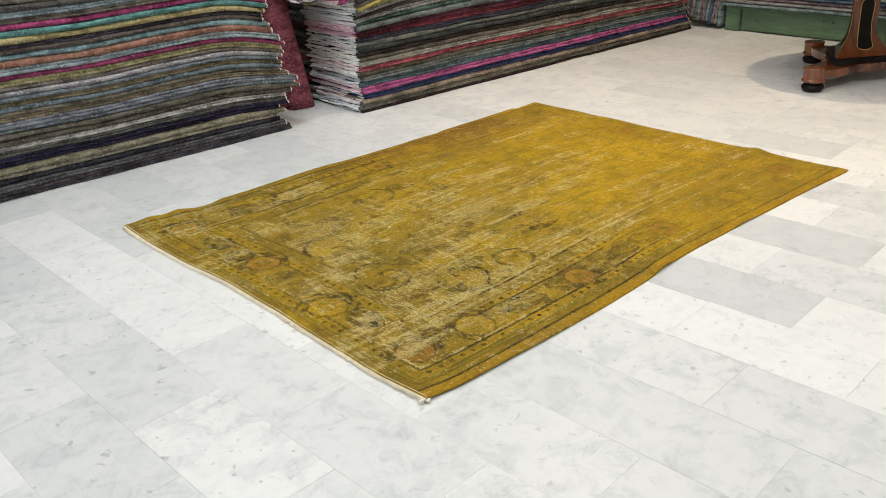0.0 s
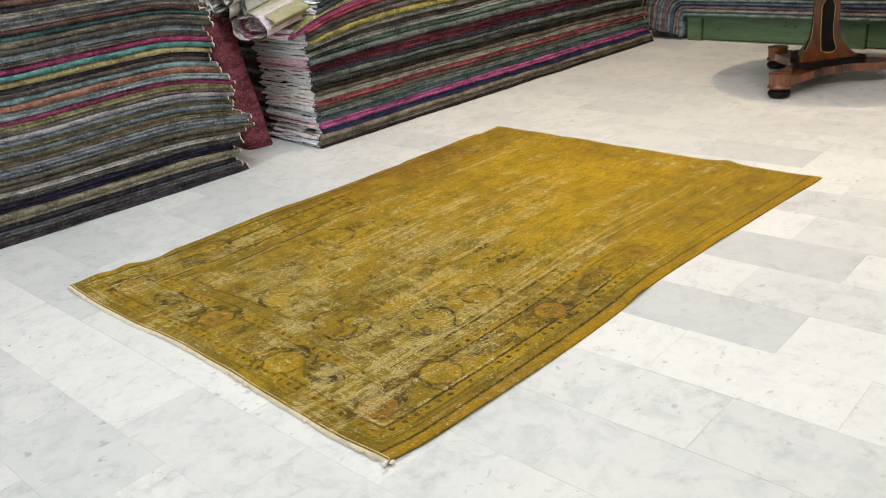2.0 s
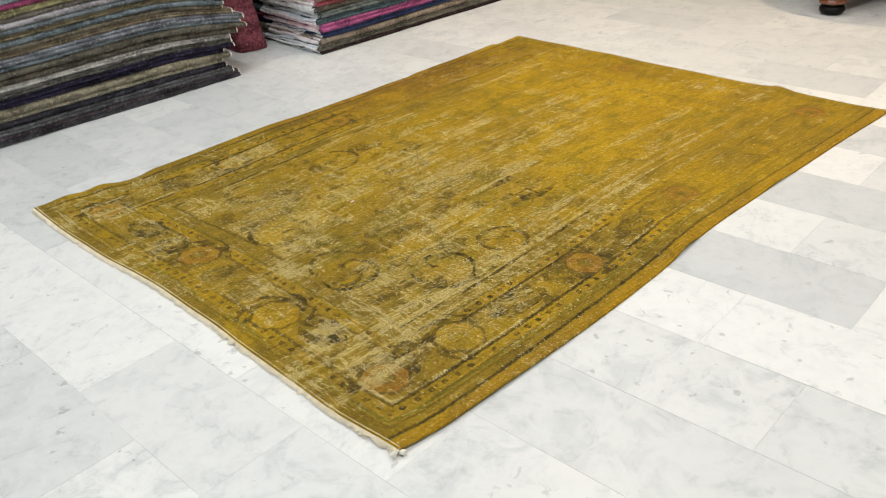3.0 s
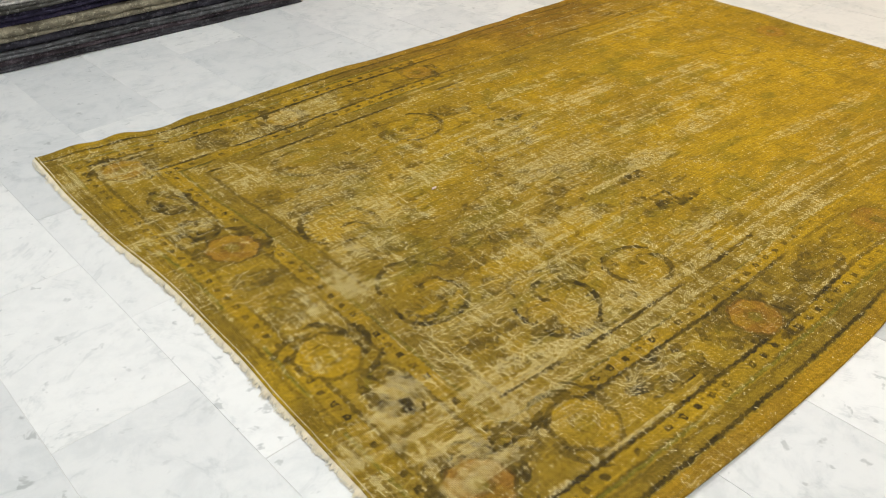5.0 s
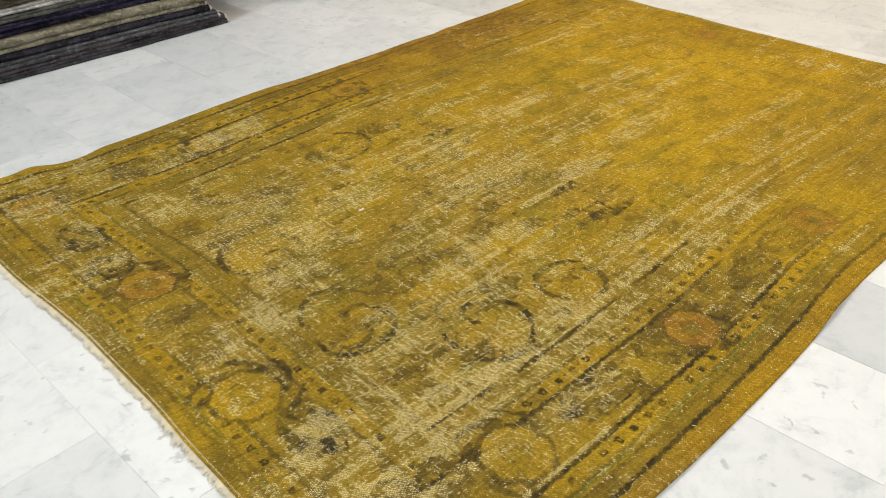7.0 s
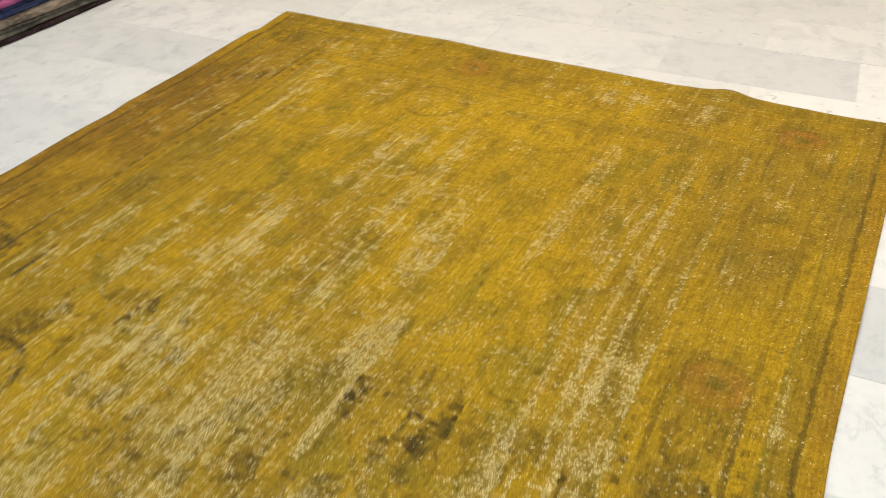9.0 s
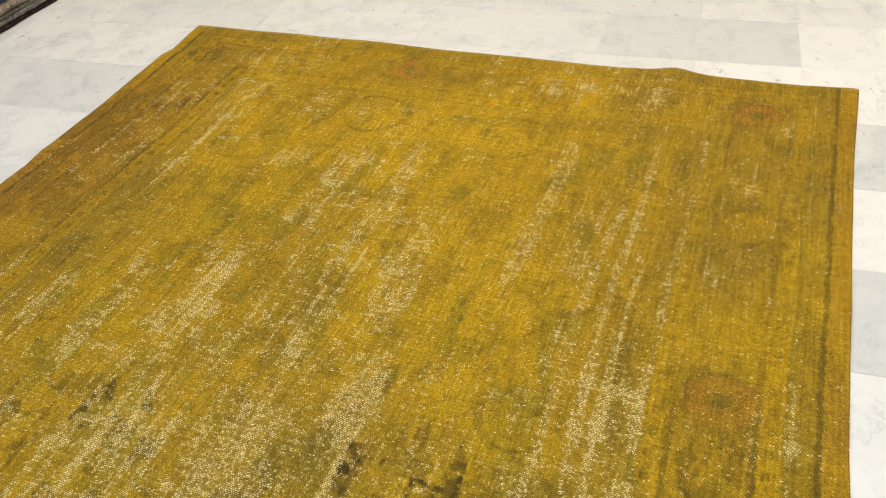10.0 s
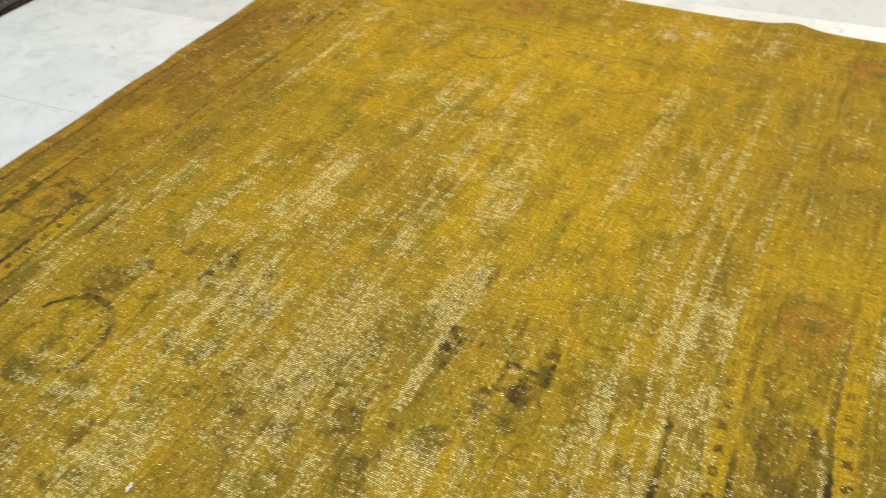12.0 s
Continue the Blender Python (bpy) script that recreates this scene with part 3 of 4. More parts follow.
top_xyz = np.stack([px, py, pz], -1).reshape(-1, 3)
ids = np.arange(nu * nv).reshape(nu, nv)
quads = np.stack([ids[:-1, :-1], ids[1:, :-1], ids[1:, 1:], ids[:-1, 1:]], -1).reshape(-1, 4)
rim = np.concatenate([ids[:, 0], ids[-1, 1:], ids[-2::-1, -1], ids[0, -2:0:-1]])
low_xyz = top_xyz[rim] - np.array([0, 0, 0.0065])
low_ids = nu * nv + np.arange(len(rim))
skirt = np.stack([rim, low_ids, np.roll(low_ids, -1), np.roll(rim, -1)], -1)
verts = np.concatenate([top_xyz, low_xyz])
faces = np.concatenate([quads, skirt])
rug_mesh = bpy.data.meshes.new("woven_field")
rug_mesh.vertices.add(len(verts))
rug_mesh.vertices.foreach_set("co", verts.astype(np.float32).ravel())
rug_mesh.loops.add(faces.size)
rug_mesh.loops.foreach_set("vertex_index", faces.astype(np.int32).ravel())
rug_mesh.polygons.add(len(faces))
rug_mesh.polygons.foreach_set("loop_start", np.arange(0, faces.size, 4, dtype=np.int32))
rug_mesh.polygons.foreach_set("use_smooth", np.ones(len(faces), dtype=bool))
rug_mesh.update()
rug_mesh.validate()


def store(name, *channels):
    data = np.stack([np.clip(c, 0, 1).ravel() for c in channels] + [np.ones(nu * nv)], -1)
    data = np.concatenate([data, data[rim]])
    rug_mesh.attributes.new(name, "FLOAT_COLOR", "POINT").data.foreach_set("color", data.astype(np.float32).ravel())


store("knots", dark, wear, olive)
store("dyes", rust, green, gold)

m, t, b = shader("overdyed_wool", 0.92, 0.0, 0.12)
knots = t.nodes.new("ShaderNodeAttribute")
knots.attribute_name = "knots"
dyes = t.nodes.new("ShaderNodeAttribute")
dyes.attribute_name = "dyes"
k_split, d_split = t.nodes.new("ShaderNodeSeparateColor"), t.nodes.new("ShaderNodeSeparateColor")
t.links.new(knots.outputs["Color"], k_split.inputs[0])
t.links.new(dyes.outputs["Color"], d_split.inputs[0])
k_dark, k_wear, k_olive = k_split.outputs
d_rust, d_green, d_gold = d_split.outputs


def per_knot(pitch_x, pitch_y):
    """A random value and a rounded body for every knot of the weave; rows lie side by side and are shifted against one another."""
    sep = t.nodes.new("ShaderNodeSeparateXYZ")
    warp = noise_of(t, coords(t, (7, 7, 1)), 1.0, 2, 0.5)
    t.links.new(coords(t), sep.inputs[0])
    fine_warp = noise_of(t, coords(t, (60, 60, 1)), 1.0, 2, 0.5)
    x = maths(t, "MULTIPLY_ADD", fine_warp, 0.007, maths(t, "MULTIPLY_ADD", warp, 0.03, sep.outputs[0]))
    y = maths(t, "MULTIPLY_ADD", fine_warp, -0.012, maths(t, "MULTIPLY_ADD", warp, -0.04, sep.outputs[1]))
    cx = maths(t, "DIVIDE", x, pitch_x)
    ix = maths(t, "FLOOR", cx)
    cy = maths(t, "MULTIPLY_ADD", ix, 0.5, maths(t, "DIVIDE", y, pitch_y))
    iy = maths(t, "FLOOR", cy)
    both = t.nodes.new("ShaderNodeCombineXYZ")
    t.links.new(ix, both.inputs[0])
    t.links.new(iy, both.inputs[1])
    rnd = t.nodes.new("ShaderNodeTexWhiteNoise")
    rnd.noise_dimensions = "2D"
    t.links.new(both.outputs[0], rnd.inputs["Vector"])
    fx = maths(t, "ABSOLUTE", maths(t, "SUBTRACT", maths(t, "SUBTRACT", cx, ix), 0.5))
    fy = maths(t, "ABSOLUTE", maths(t, "SUBTRACT", maths(t, "SUBTRACT", cy, iy), 0.5))
    edge_gap = maths(t, "MAXIMUM", fx, maths(t, "MULTIPLY", fy, 0.90))
    body = maths(t, "SUBTRACT", 1.0, ramp(t, edge_gap, 0.12, 0.36))
    return rnd.outputs["Value"], body


rnd_a, body_a = per_knot(0.0038, 0.0052)
rnd_b, body_b = per_knot(0.0038, 0.0052)
tuft = noise_of(t, coords(t, (34, 60, 1)), 1.0, 4, 0.65)
cloud = noise_of(t, coords(t, (7, 15, 1)), 1.0, 5, 0.65)
drag = noise_of(t, coords(t, (5, 95, 1)), 1.0, 4, 0.6)
clump = noise_of(t, coords(t, (55, 38, 1)), 1.0, 4, 0.7)
cross = noise_of(t, coords(t, (120, 9, 1)), 1.0, 3, 0.6)
col = mixed(t, k_olive, (0.425, 0.254, 0.011), (0.280, 0.178, 0.018))
col = mixed(t, maths(t, "MULTIPLY", d_gold, 0.7), col, (0.53, 0.325, 0.011))
col = mixed(t, maths(t, "MULTIPLY", ramp(t, cloud, 0.46, 0.66), 0.42), col, (0.20, 0.135, 0.014))
col = mixed(t, maths(t, "MULTIPLY", ramp(t, tuft, 0.52, 0.70), 0.28), col, (0.135, 0.092, 0.012))
col = mixed(t, maths(t, "MULTIPLY", ramp(t, drag, 0.55, 0.72), 0.35), col, (0.42, 0.28, 0.05))
col = mixed(t, maths(t, "MULTIPLY", d_rust, 0.72), col, (0.30, 0.130, 0.022))
col = mixed(t, maths(t, "MULTIPLY", d_green, 0.6), col, (0.105, 0.125, 0.016))
# half-worn pile is thinner and paler
col = mixed(t, maths(t, "MULTIPLY", ramp(t, k_wear, 0.12, 0.62), maths(t, "MULTIPLY_ADD", cloud, 0.6, 0.16)), col, (0.46, 0.325, 0.065))
worn_ink = ramp(t, maths(t, "MULTIPLY_ADD", rnd_b, 0.22, maths(t, "MULTIPLY", maths(t, "ADD", tuft, clump), 0.5)), 0.44, 0.62)
ink = maths(t, "MULTIPLY", k_dark, maths(t, "MULTIPLY_ADD", worn_ink, 0.25, 0.75))
col = mixed(t, ink, col, (0.034, 0.026, 0.012))
shade = maths(t, "MULTIPLY", maths(t, "MULTIPLY_ADD", rnd_b, 0.40, 0.76), maths(t, "MULTIPLY_ADD", body_b, 0.44, 0.72))
hatch = maths(t, "MULTIPLY_ADD", noise_of(t, coords(t, (230, 10, 1)), 1.0, 3, 0.6), 0.7, maths(t, "MULTIPLY", noise_of(t, coords(t, (9, 170, 1)), 1.0, 3, 0.6), 0.9))
shade = maths(t, "MULTIPLY", shade, maths(t, "MULTIPLY_ADD", hatch, 1.05, 0.12))
comb = t.nodes.new("ShaderNodeCombineColor")
for i in range(3):
    t.links.new(shade, comb.inputs[i])
col = mixed(t, 1.0, col, comb.outputs[0], "MULTIPLY")
# worn-off knots: bare pale weft shows in short dashes, in drifts and lines
drift = maths(t, "ADD", maths(t, "MULTIPLY", clump, 1.7), maths(t, "ADD", maths(t, "MULTIPLY", drag, 1.6), maths(t, "MULTIPLY", cross, 1.5)))
density = maths(t, "ADD", maths(t, "MULTIPLY_ADD", k_wear, 1.28, -0.07), maths(t, "MULTIPLY_ADD", rnd_a, 0.44, maths(t, "ADD", drift, -2.58)))
bare_f = maths(t, "MULTIPLY", ramp(t, density, 0.36, 0.84), maths(t, "MULTIPLY_ADD", body_a, 0.95, 0.05))
stray = maths(t, "MULTIPLY", ramp(t, rnd_a, 0.986, 0.992), maths(t, "MULTIPLY", body_a, 0.8))
bare_f = maths(t, "MAXIMUM", bare_f, stray)
# flecks where a few neighbouring knots are gone together
rnd_c, body_c = per_knot(0.0115, 0.0075)
fleck = maths(t, "ADD", rnd_c, maths(t, "MULTIPLY_ADD", k_wear, 0.95, maths(t, "MULTIPLY", maths(t, "ADD", clump, cross), 0.30)))
fleck = maths(t, "MULTIPLY", ramp(t, fleck, 1.40, 1.54), maths(t, "MULTIPLY", body_c, maths(t, "MULTIPLY_ADD", body_a, 0.6, 0.4)))
bare_f = maths(t, "MAXIMUM", bare_f, maths(t, "MULTIPLY", fleck, 0.95))
col = mixed(t, maths(t, "MULTIPLY", bare_f, 0.92), col, mixed(t, rnd_b, (0.56, 0.42, 0.15), (0.86, 0.74, 0.42)))
t.links.new(col, b.inputs["Base Color"])
b.inputs["Sheen Weight"].default_value, b.inputs["Sheen Roughness"].default_value = 0.02, 0.5
b.inputs["Sheen Tint"].default_value = (1, 0.85, 0.4, 1)
bump(t, b, maths(t, "ADD", body_b, maths(t, "MULTIPLY", tuft, 0.8)), 0.4, 0.003)
rug_mesh.materials.append(m)

rug = tagged(empty("rug"), "worn overdyed mustard wool rug with faded floral border, lying flat", "rug")
weave = new("woven_field", rug_mesh)
weave.parent = rug

COTTON = plain("cream_cotton", (0.76, 0.68, 0.52), 0.9, 0.12, 40)


def fringe(seed, count, base_of, outward, longest, thick):
    """Short frayed cotton strands along one end."""
    rng = random.Random(seed)
    vs, fs = [], []
    for i in range(count):
        p, tangent = base_of((i + rng.random()) / count)
        length = longest * (0.3 + 0.7 * rng.random()) * max(0.42, 0.72 + 0.6 * wob(i * 0.035, seed))
        lean = rng.uniform(-0.55, 0.55)
        ends = [p - outward * 0.008 + Vector((0, 0, 0.002)), p + outward * length * 0.5 + tangent * lean * length * 0.4 + Vector((0, 0, -0.003)), p + outward * length + tangent * lean * length + Vector((0, 0, 0))]
        ends[2].z = 0.0015 + rng.random() * 0.002
        ends[1].z = max(ends[1].z, 0.003)
        k = len(vs)
        for e, w in zip(ends, (thick, thick * 0.8, thick * 0.4)):
            vs += [e + tangent * w, e - tangent * w, e + Vector((0, 0, w * 1.3))]
        for a in (0, 3):
            fs += [(k + a, k + a + 2, k + a + 5, k + a + 3), (k + a + 2, k + a + 1, k + a + 4, k + a + 5), (k + a + 1, k + a, k + a + 3, k + a + 4)]
    me = bpy.data.meshes.new("fringe")
    me.from_pydata(vs, [], fs)
    me.materials.append(COTTON)
    ob = tagged(new("fringe", me), "short frayed cream cotton fringe", kind="stuff")
    ob.parent = rug
    return ob


def left_base(f):
    j = min(nv - 2, int(f * (nv - 1)))
    return Vector((px[0, j], py[0, j], pz[0, j] - 0.003)), Vector((0, 1, 0))


def right_base(f):
    j = min(nv - 2, int(f * (nv - 1)))
    return Vector((px[-1, j], py[-1, j], pz[-1, j] - 0.003)), Vector((0, 1, 0))


fringe(4, 3000, left_base, Vector((-1, 0, 0)), 0.024, 0.0014)
fringe(5, 1200, right_base, Vector((1, 0, 0)), 0.018, 0.0014)
# the knotted warp ends at one corner
tassel = bmesh.new()
rng = random.Random(8)
for i in range(9):
    c = Vector((px[0, 0] - 0.004 + rng.uniform(-0.014, 0.012), py[0, 0] - 0.008 + rng.uniform(-0.010, 0.012), 0.009 + rng.uniform(-0.003, 0.008)))
    bmesh.ops.create_icosphere(tassel, subdivisions=1, radius=rng.uniform(0.004, 0.008), matrix=Matrix.Translation(c) @ Matrix.Diagonal((rng.uniform(0.8, 1.8), rng.uniform(0.7, 1.4), 0.8, 1)))
part("corner_knot", tassel, plain("white_cotton", (0.75, 0.71, 0.60), 0.9, 0.1, 60), rug, "knotted white warp ends", True)
thread = bmesh.new()
for i in range(4):
    bmesh.ops.create_icosphere(thread, subdivisions=1, radius=0.0035, matrix=Matrix.Translation((0.767 + 0.004 * i, 1.160 + 0.003 * (i % 2), 0.0145)) @ Matrix.Diagonal((1.3, 0.9, 0.7, 1)))
part("loose_thread", thread, plain("pinkish_thread", (0.80, 0.62, 0.55), 0.9, 0.1, 60), rug, "small tuft of pale pink thread", True)

# ---- piles of folded rugs ----
def srgb(code):
    return tuple(((int(code[i:i + 2], 16) / 255 + 0.055) / 1.055) ** 2.4 if int(code[i:i + 2], 16) > 10 else 0.003 for i in (0, 2, 4))


CARPETS = {}


def colour_word(code):
    h, s, v = colorsys.rgb_to_hsv(*(int(code[i:i + 2], 16) / 255 for i in (0, 2, 4)))
    depth = "dark " if v < 0.38 else ("pale " if v > 0.62 else "")
    if s < 0.16:
        return depth + "grey"
    for limit, word in ((0.035, "red"), (0.10, "brown"), (0.19, "olive" if s < 0.5 else "yellow"), (0.44, "green"), (0.53, "teal"), (0.72, "blue"), (0.80, "purple"), (0.955, "magenta"), (1.01, "red")):
        if h < limit:
            return depth + word
    return "grey"


def carpet(code, along="X", tone=1.0):
    """Wool pile of one dye, mottled with a worn pattern and ribbed across the fold."""
    if (code, along, tone) in CARPETS:
        return CARPETS[code, along, tone]
    m, t, b = shader("wool_" + code, 0.95, 0.0, 0.1)
    base = srgb(code)
    grey = sum(base) / 3
    base = tuple(tone * (0.72 * c + 0.28 * grey) * 1.1 for c in base)
    ribs = (150, 12, 30) if along == "X" else (12, 150, 30)
    rnd = random_of(t)
    patch = noise_of(t, coords(t, (9, 9, 24)), 1.0, 4, 0.65)
    speck = noise_of(t, coords(t, (60, 60, 70)), 1.0, 3, 0.6)
    rib = noise_of(t, coords(t, ribs), 1.0, 2, 0.5)
    low, high = tuple(c * 0.42 for c in base), tuple(min(0.9, c * 1.45 + 0.025) for c in base)
    col = mixed(t, ramp(t, patch, 0.38, 0.62), base, low)
    col = mixed(t, maths(t, "MULTIPLY", ramp(t, speck, 0.52, 0.66), 0.7), col, high)
    col = mixed(t, maths(t, "MULTIPLY", ramp(t, rib, 0.52, 0.75), 0.55), col, tuple(c * 0.35 for c in base))
    t.links.new(col, b.inputs["Base Color"])
    bump(t, b, maths(t, "ADD", rib, speck), 0.6, 0.004)
    CARPETS[code, along, tone] = m
    return m


def sheet(points, closed, xs, place):
    """A mesh swept along xs: place(x, point) gives the vertex."""
    bm = bmesh.new()
    rows = [[bm.verts.new(place(x, p)) for p in points] for x in xs]
    n = len(points)
    for a, b in zip(rows, rows[1:]):
        for i in range(n if closed else n - 1):
            bm.faces.new((a[i], a[(i + 1) % n], b[(i + 1) % n], b[i]))
    bm.faces.new(rows[0][::-1])
    bm.faces.new(rows[-1])
    return bm


def fold_profile(depth, thick, steps=7, double=False):
    """Outline of a folded rug seen from its end: a rounded fold in front, or two lips of a doubled rug."""
    if double:
        r = thick / 4
        lips = [(depth, 0.0), (depth * 0.5, 0.0), (r * 1.8, 0.0)]
        for base_z, inset in ((0.0, 0.0), (2 * r, 0.006)):
            for i in range(5):
                a = math.pi / 2 + math.pi * (0.1 + 0.8 * i / 4)
                lips.append((inset + r + r * math.cos(a), base_z + r - r * math.sin(a)))
        return lips + [(r * 1.8, thick), (depth * 0.5, thick), (depth, thick)]
    r = thick / 2
    out = [(depth, 0.0), (depth * 0.5, 0.0), (r * 1.6, 0.0)]
    for i in range(steps):
        a = math.pi / 2 + math.pi * i / (steps - 1)
        out.append((r * 0.95 + r * 0.95 * math.cos(a), r - r * math.sin(a)))
    return out + [(r * 1.6, thick), (depth * 0.5, thick), (depth, thick)]


def folded_rug(x0, x1, front, depth, z0, thick, seed, code, label, sag, group, binding="d8d2c6", bind_end=1, tone=1.0):
    """One folded rug of a pile, with a pale bound end."""
    rng = random.Random(seed)
    prof = fold_profile(depth, thick, double=rng.random() < 0.45)
    n = max(8, int((x1 - x0) / 0.055))
    xs = [x0 + (x1 - x0) * i / n for i in range(n + 1)]
    phase = rng.uniform(0, 50)

    def place(x, p):
        y, z = p
        lift = sag(x, z0 + z)
        swell = 1 - min(1, y / 0.12)
        push = swell * (0.016 * wob(x * 2.3, phase) + 0.007 * wob(x * 9, phase, 3))
        plump = (z / thick - 0.5) * thick * (0.30 * wob(x * 3.1, phase, 8) + 0.15 * wob(x * 11, phase, 5) - 0.02)
        return (x, front + y + push + rng.uniform(-0.0008, 0.0008), z0 + z + lift + plump)

    ob = tagged(part("folded_rug", sheet(prof, True, xs, place), carpet(code, "X", tone), None, "", True), label, "rug", group)
    # pale cut edge that wraps the visible end
    x_end = x1 if bind_end > 0 else x0
    span = [x_end - 0.004 * bind_end, x_end + 0.005 * bind_end, x_end + 0.011 * bind_end]

    def place_end(x, p):
        k = (0.90, 1.0, 0.72)[min(range(3), key=lambda i: abs(span[i] - x))]
        y, z = p
        base = place(x_end, (y, thick / 2 + (z - thick / 2) * k))
        return (x + 0.003 * wob(y * 30, phase), base[1] - (0.001 if k == 1 else -0.004), base[2])

    part("bound_end", sheet(prof, True, span, place_end), plain_cache(binding), ob, "pale cut end with fringe", True)
    return ob


PLAINS = {}


def plain_cache(code):
    if code not in PLAINS:
        PLAINS[code] = plain("wool_edge_" + code, srgb(code), 0.95, 0.18, 30, 0.0, 0.5)
    return PLAINS[code]


def leaf_fringe(parent, x_face, y0, y1, z0, thick, leaves, seed, codes, sag):
    """Thin wavy sheets at the open end of a folded rug, frayed and pale."""
    rng = random.Random(seed)
    for k in range(leaves):
        bm = bmesh.new()
        n = 40
        zc = z0 + thick * (k + 0.5) / leaves
        out = rng.uniform(0.004, 0.022)
        ph = rng.uniform(0, 90)
        h = thick / leaves * rng.uniform(0.46, 0.58)
        a = y0 + rng.uniform(0.0, 0.03)
        b = y1 - rng.uniform(0.0, 0.10)
        rows = []
        for i in range(n + 1):
            y = a + (b - a) * i / n
            zz = zc + sag(x_face, zc) + 0.012 * wob(y * 5, ph) + 0.004 * wob(y * 17, ph)
            x = x_face - out - 0.018 * wob(y * 5, ph, 4) - 0.003 * wob(y * 24, ph, 9)
            rows.append([bm.verts.new(v) for v in ((x_face + 0.05, y, zz - h * 0.7), (x + 0.012, y, zz - h), (x + 0.003, y, zz - h * 0.8), (x, y, zz), (x + 0.003, y, zz + h * 0.8), (x + 0.012, y, zz + h), (x_face + 0.05, y, zz + h * 0.7))])
        for p, q in zip(rows, rows[1:]):
            for i in range(6):
                bm.faces.new((p[i], p[i + 1], q[i + 1], q[i]))
        part("frayed_end", bm, plain_cache(codes[rng.randrange(len(codes))]), parent, "pale frayed wavy end", True)


FIRST = ("454349 54484f 4f4f51 34323c 938a70 857c62 2b2540 272238 4e4c46 a09c96 5e5648 625c4e 6d7b85 6e727c 766850 6a6250 66757e 6c6146 68727a "
         "948f95 6b6259 918a58 94245f 7f8e94 93604a 7396a0 544a43 403b46 a29358 46807c a8206c 5f574f 8195a0 4a4644 6f6759 3c6b6e 5c3a35 77716a 5d6468 8a8577 4b4550 6d4b46").split()
FIRST_END = [(0.0, 1.39), (0.12, 1.34), (0.22, 1.36), (0.30, 1.47), (0.40, 1.44), (0.47, 1.36), (0.60, 1.37), (0.68, 1.37), (0.76, 1.29), (0.95, 1.29), (1.15, 1.30), (1.5, 1.27)]


def first_sag(x, z):
    return 0.020 * wob(x * 0.9, z * 0.7, 2.0) * min(1, z * 2.5) + 0.006 * wob(x * 2.7, z * 1.5, 7.0) * min(1, z * 4) - 0.26 * min(1, z * 1.6) * max(0, x - 0.8) ** 2


rng = random.Random(21)
level, k = 0.0, 0
while level < 1.36:
    thick = rng.uniform(0.023, 0.038)
    code = FIRST[k % len(FIRST)]
    tip = float(np.interp(level, [a for a, _ in FIRST_END], [b for _, b in FIRST_END])) + rng.uniform(-0.05, 0.03) * (level > 0.05)
    front = 3.005 + rng.uniform(-0.008, 0.012) - 0.015 * min(1, level)
    folded_rug(-2.3 + rng.uniform(-0.05, 0.05), tip, front, 1.45, level, thick, 100 + k, code, colour_word(code) + " folded wool rug in a tall pile of overdyed rugs", first_sag, "first pile of folded rugs")
    level += thick * 0.985
    k += 1

SECOND = ("3c2828 736e5f a8927a 283764 be3c8c 506973 6e7873 6e6455 c84b5a 969182 6e6455 413732 414644 787d73 3c3c4b 822337 5f283c 6e7874 55786e 969690 4b413c "
          "8c8a80 beaf3c 6e645a 5a504b c84664 cd2d8c c8be82 5a646e 3d4648 6e7a78 4a3f3c 7d8083 55585e 8a8378").split()


def second_sag(x, z):
    dip = 0.016 * wob(x * 0.8, z * 0.8, 12.0) * min(1, z * 2.5) + 0.007 * wob(x * 2.2, z * 1.7, 17.0) * min(1, z * 4)
    slump = min(1, max(0, (z - 0.50) / 0.60)) * 0.21 * (max(0, 2.85 - x) / 0.93) ** 2
    return dip - slump - 0.10 * min(1, z * 1.3) * max(0, x - 4.3) ** 2 * 0.35


rng = random.Random(33)
level = 0.0
ends = ["f2f0ec", "e6e6e6", "f6f3ee", "ccd2d8", "f0e2e6"]
for k, code in enumerate(SECOND):
    thick = rng.uniform(0.031, 0.043) if k > 1 else 0.022 + 0.012 * k
    pink = code in ("be3c8c", "c84b5a", "822337", "5f283c", "cd2d8c")
    over = 0.0 if k < 26 else (-0.12 + 0.03 * (k - 26) if k < 28 else 0.10 + 0.03 * (k - 28))
    x_face = 1.935 + rng.uniform(-0.012, 0.02) + over - (0.02 if k < 2 else 0)
    far_tip = float(np.interp(level, [0, 0.1, 0.3, 0.7, 1.2], [5.86, 5.80, 5.74, 5.66, 5.60])) + rng.uniform(-0.04, 0.05)
    ob = folded_rug(x_face, far_tip, 2.93 + rng.uniform(-0.01, 0.012), 1.0, level, thick, 300 + k, code, "long " + colour_word(code) + " folded wool rug in a pile, pale frayed ends", second_sag, "second pile of folded rugs", "bdb7ac", 1, 0.72)
    tones = ["dba9c0", "e6c6d0", "c99ab0"] if code in ("822337", "5f283c", "6e7874") else (["efcfd6", "e9e6e2", "f0ece4"] if pink else ends)
    leaf_fringe(ob, x_face, 2.945, 3.60, level, thick, 3, 500 + k, tones, second_sag)
    level += thick * 0.985
SECOND_TOP = level - 0.21


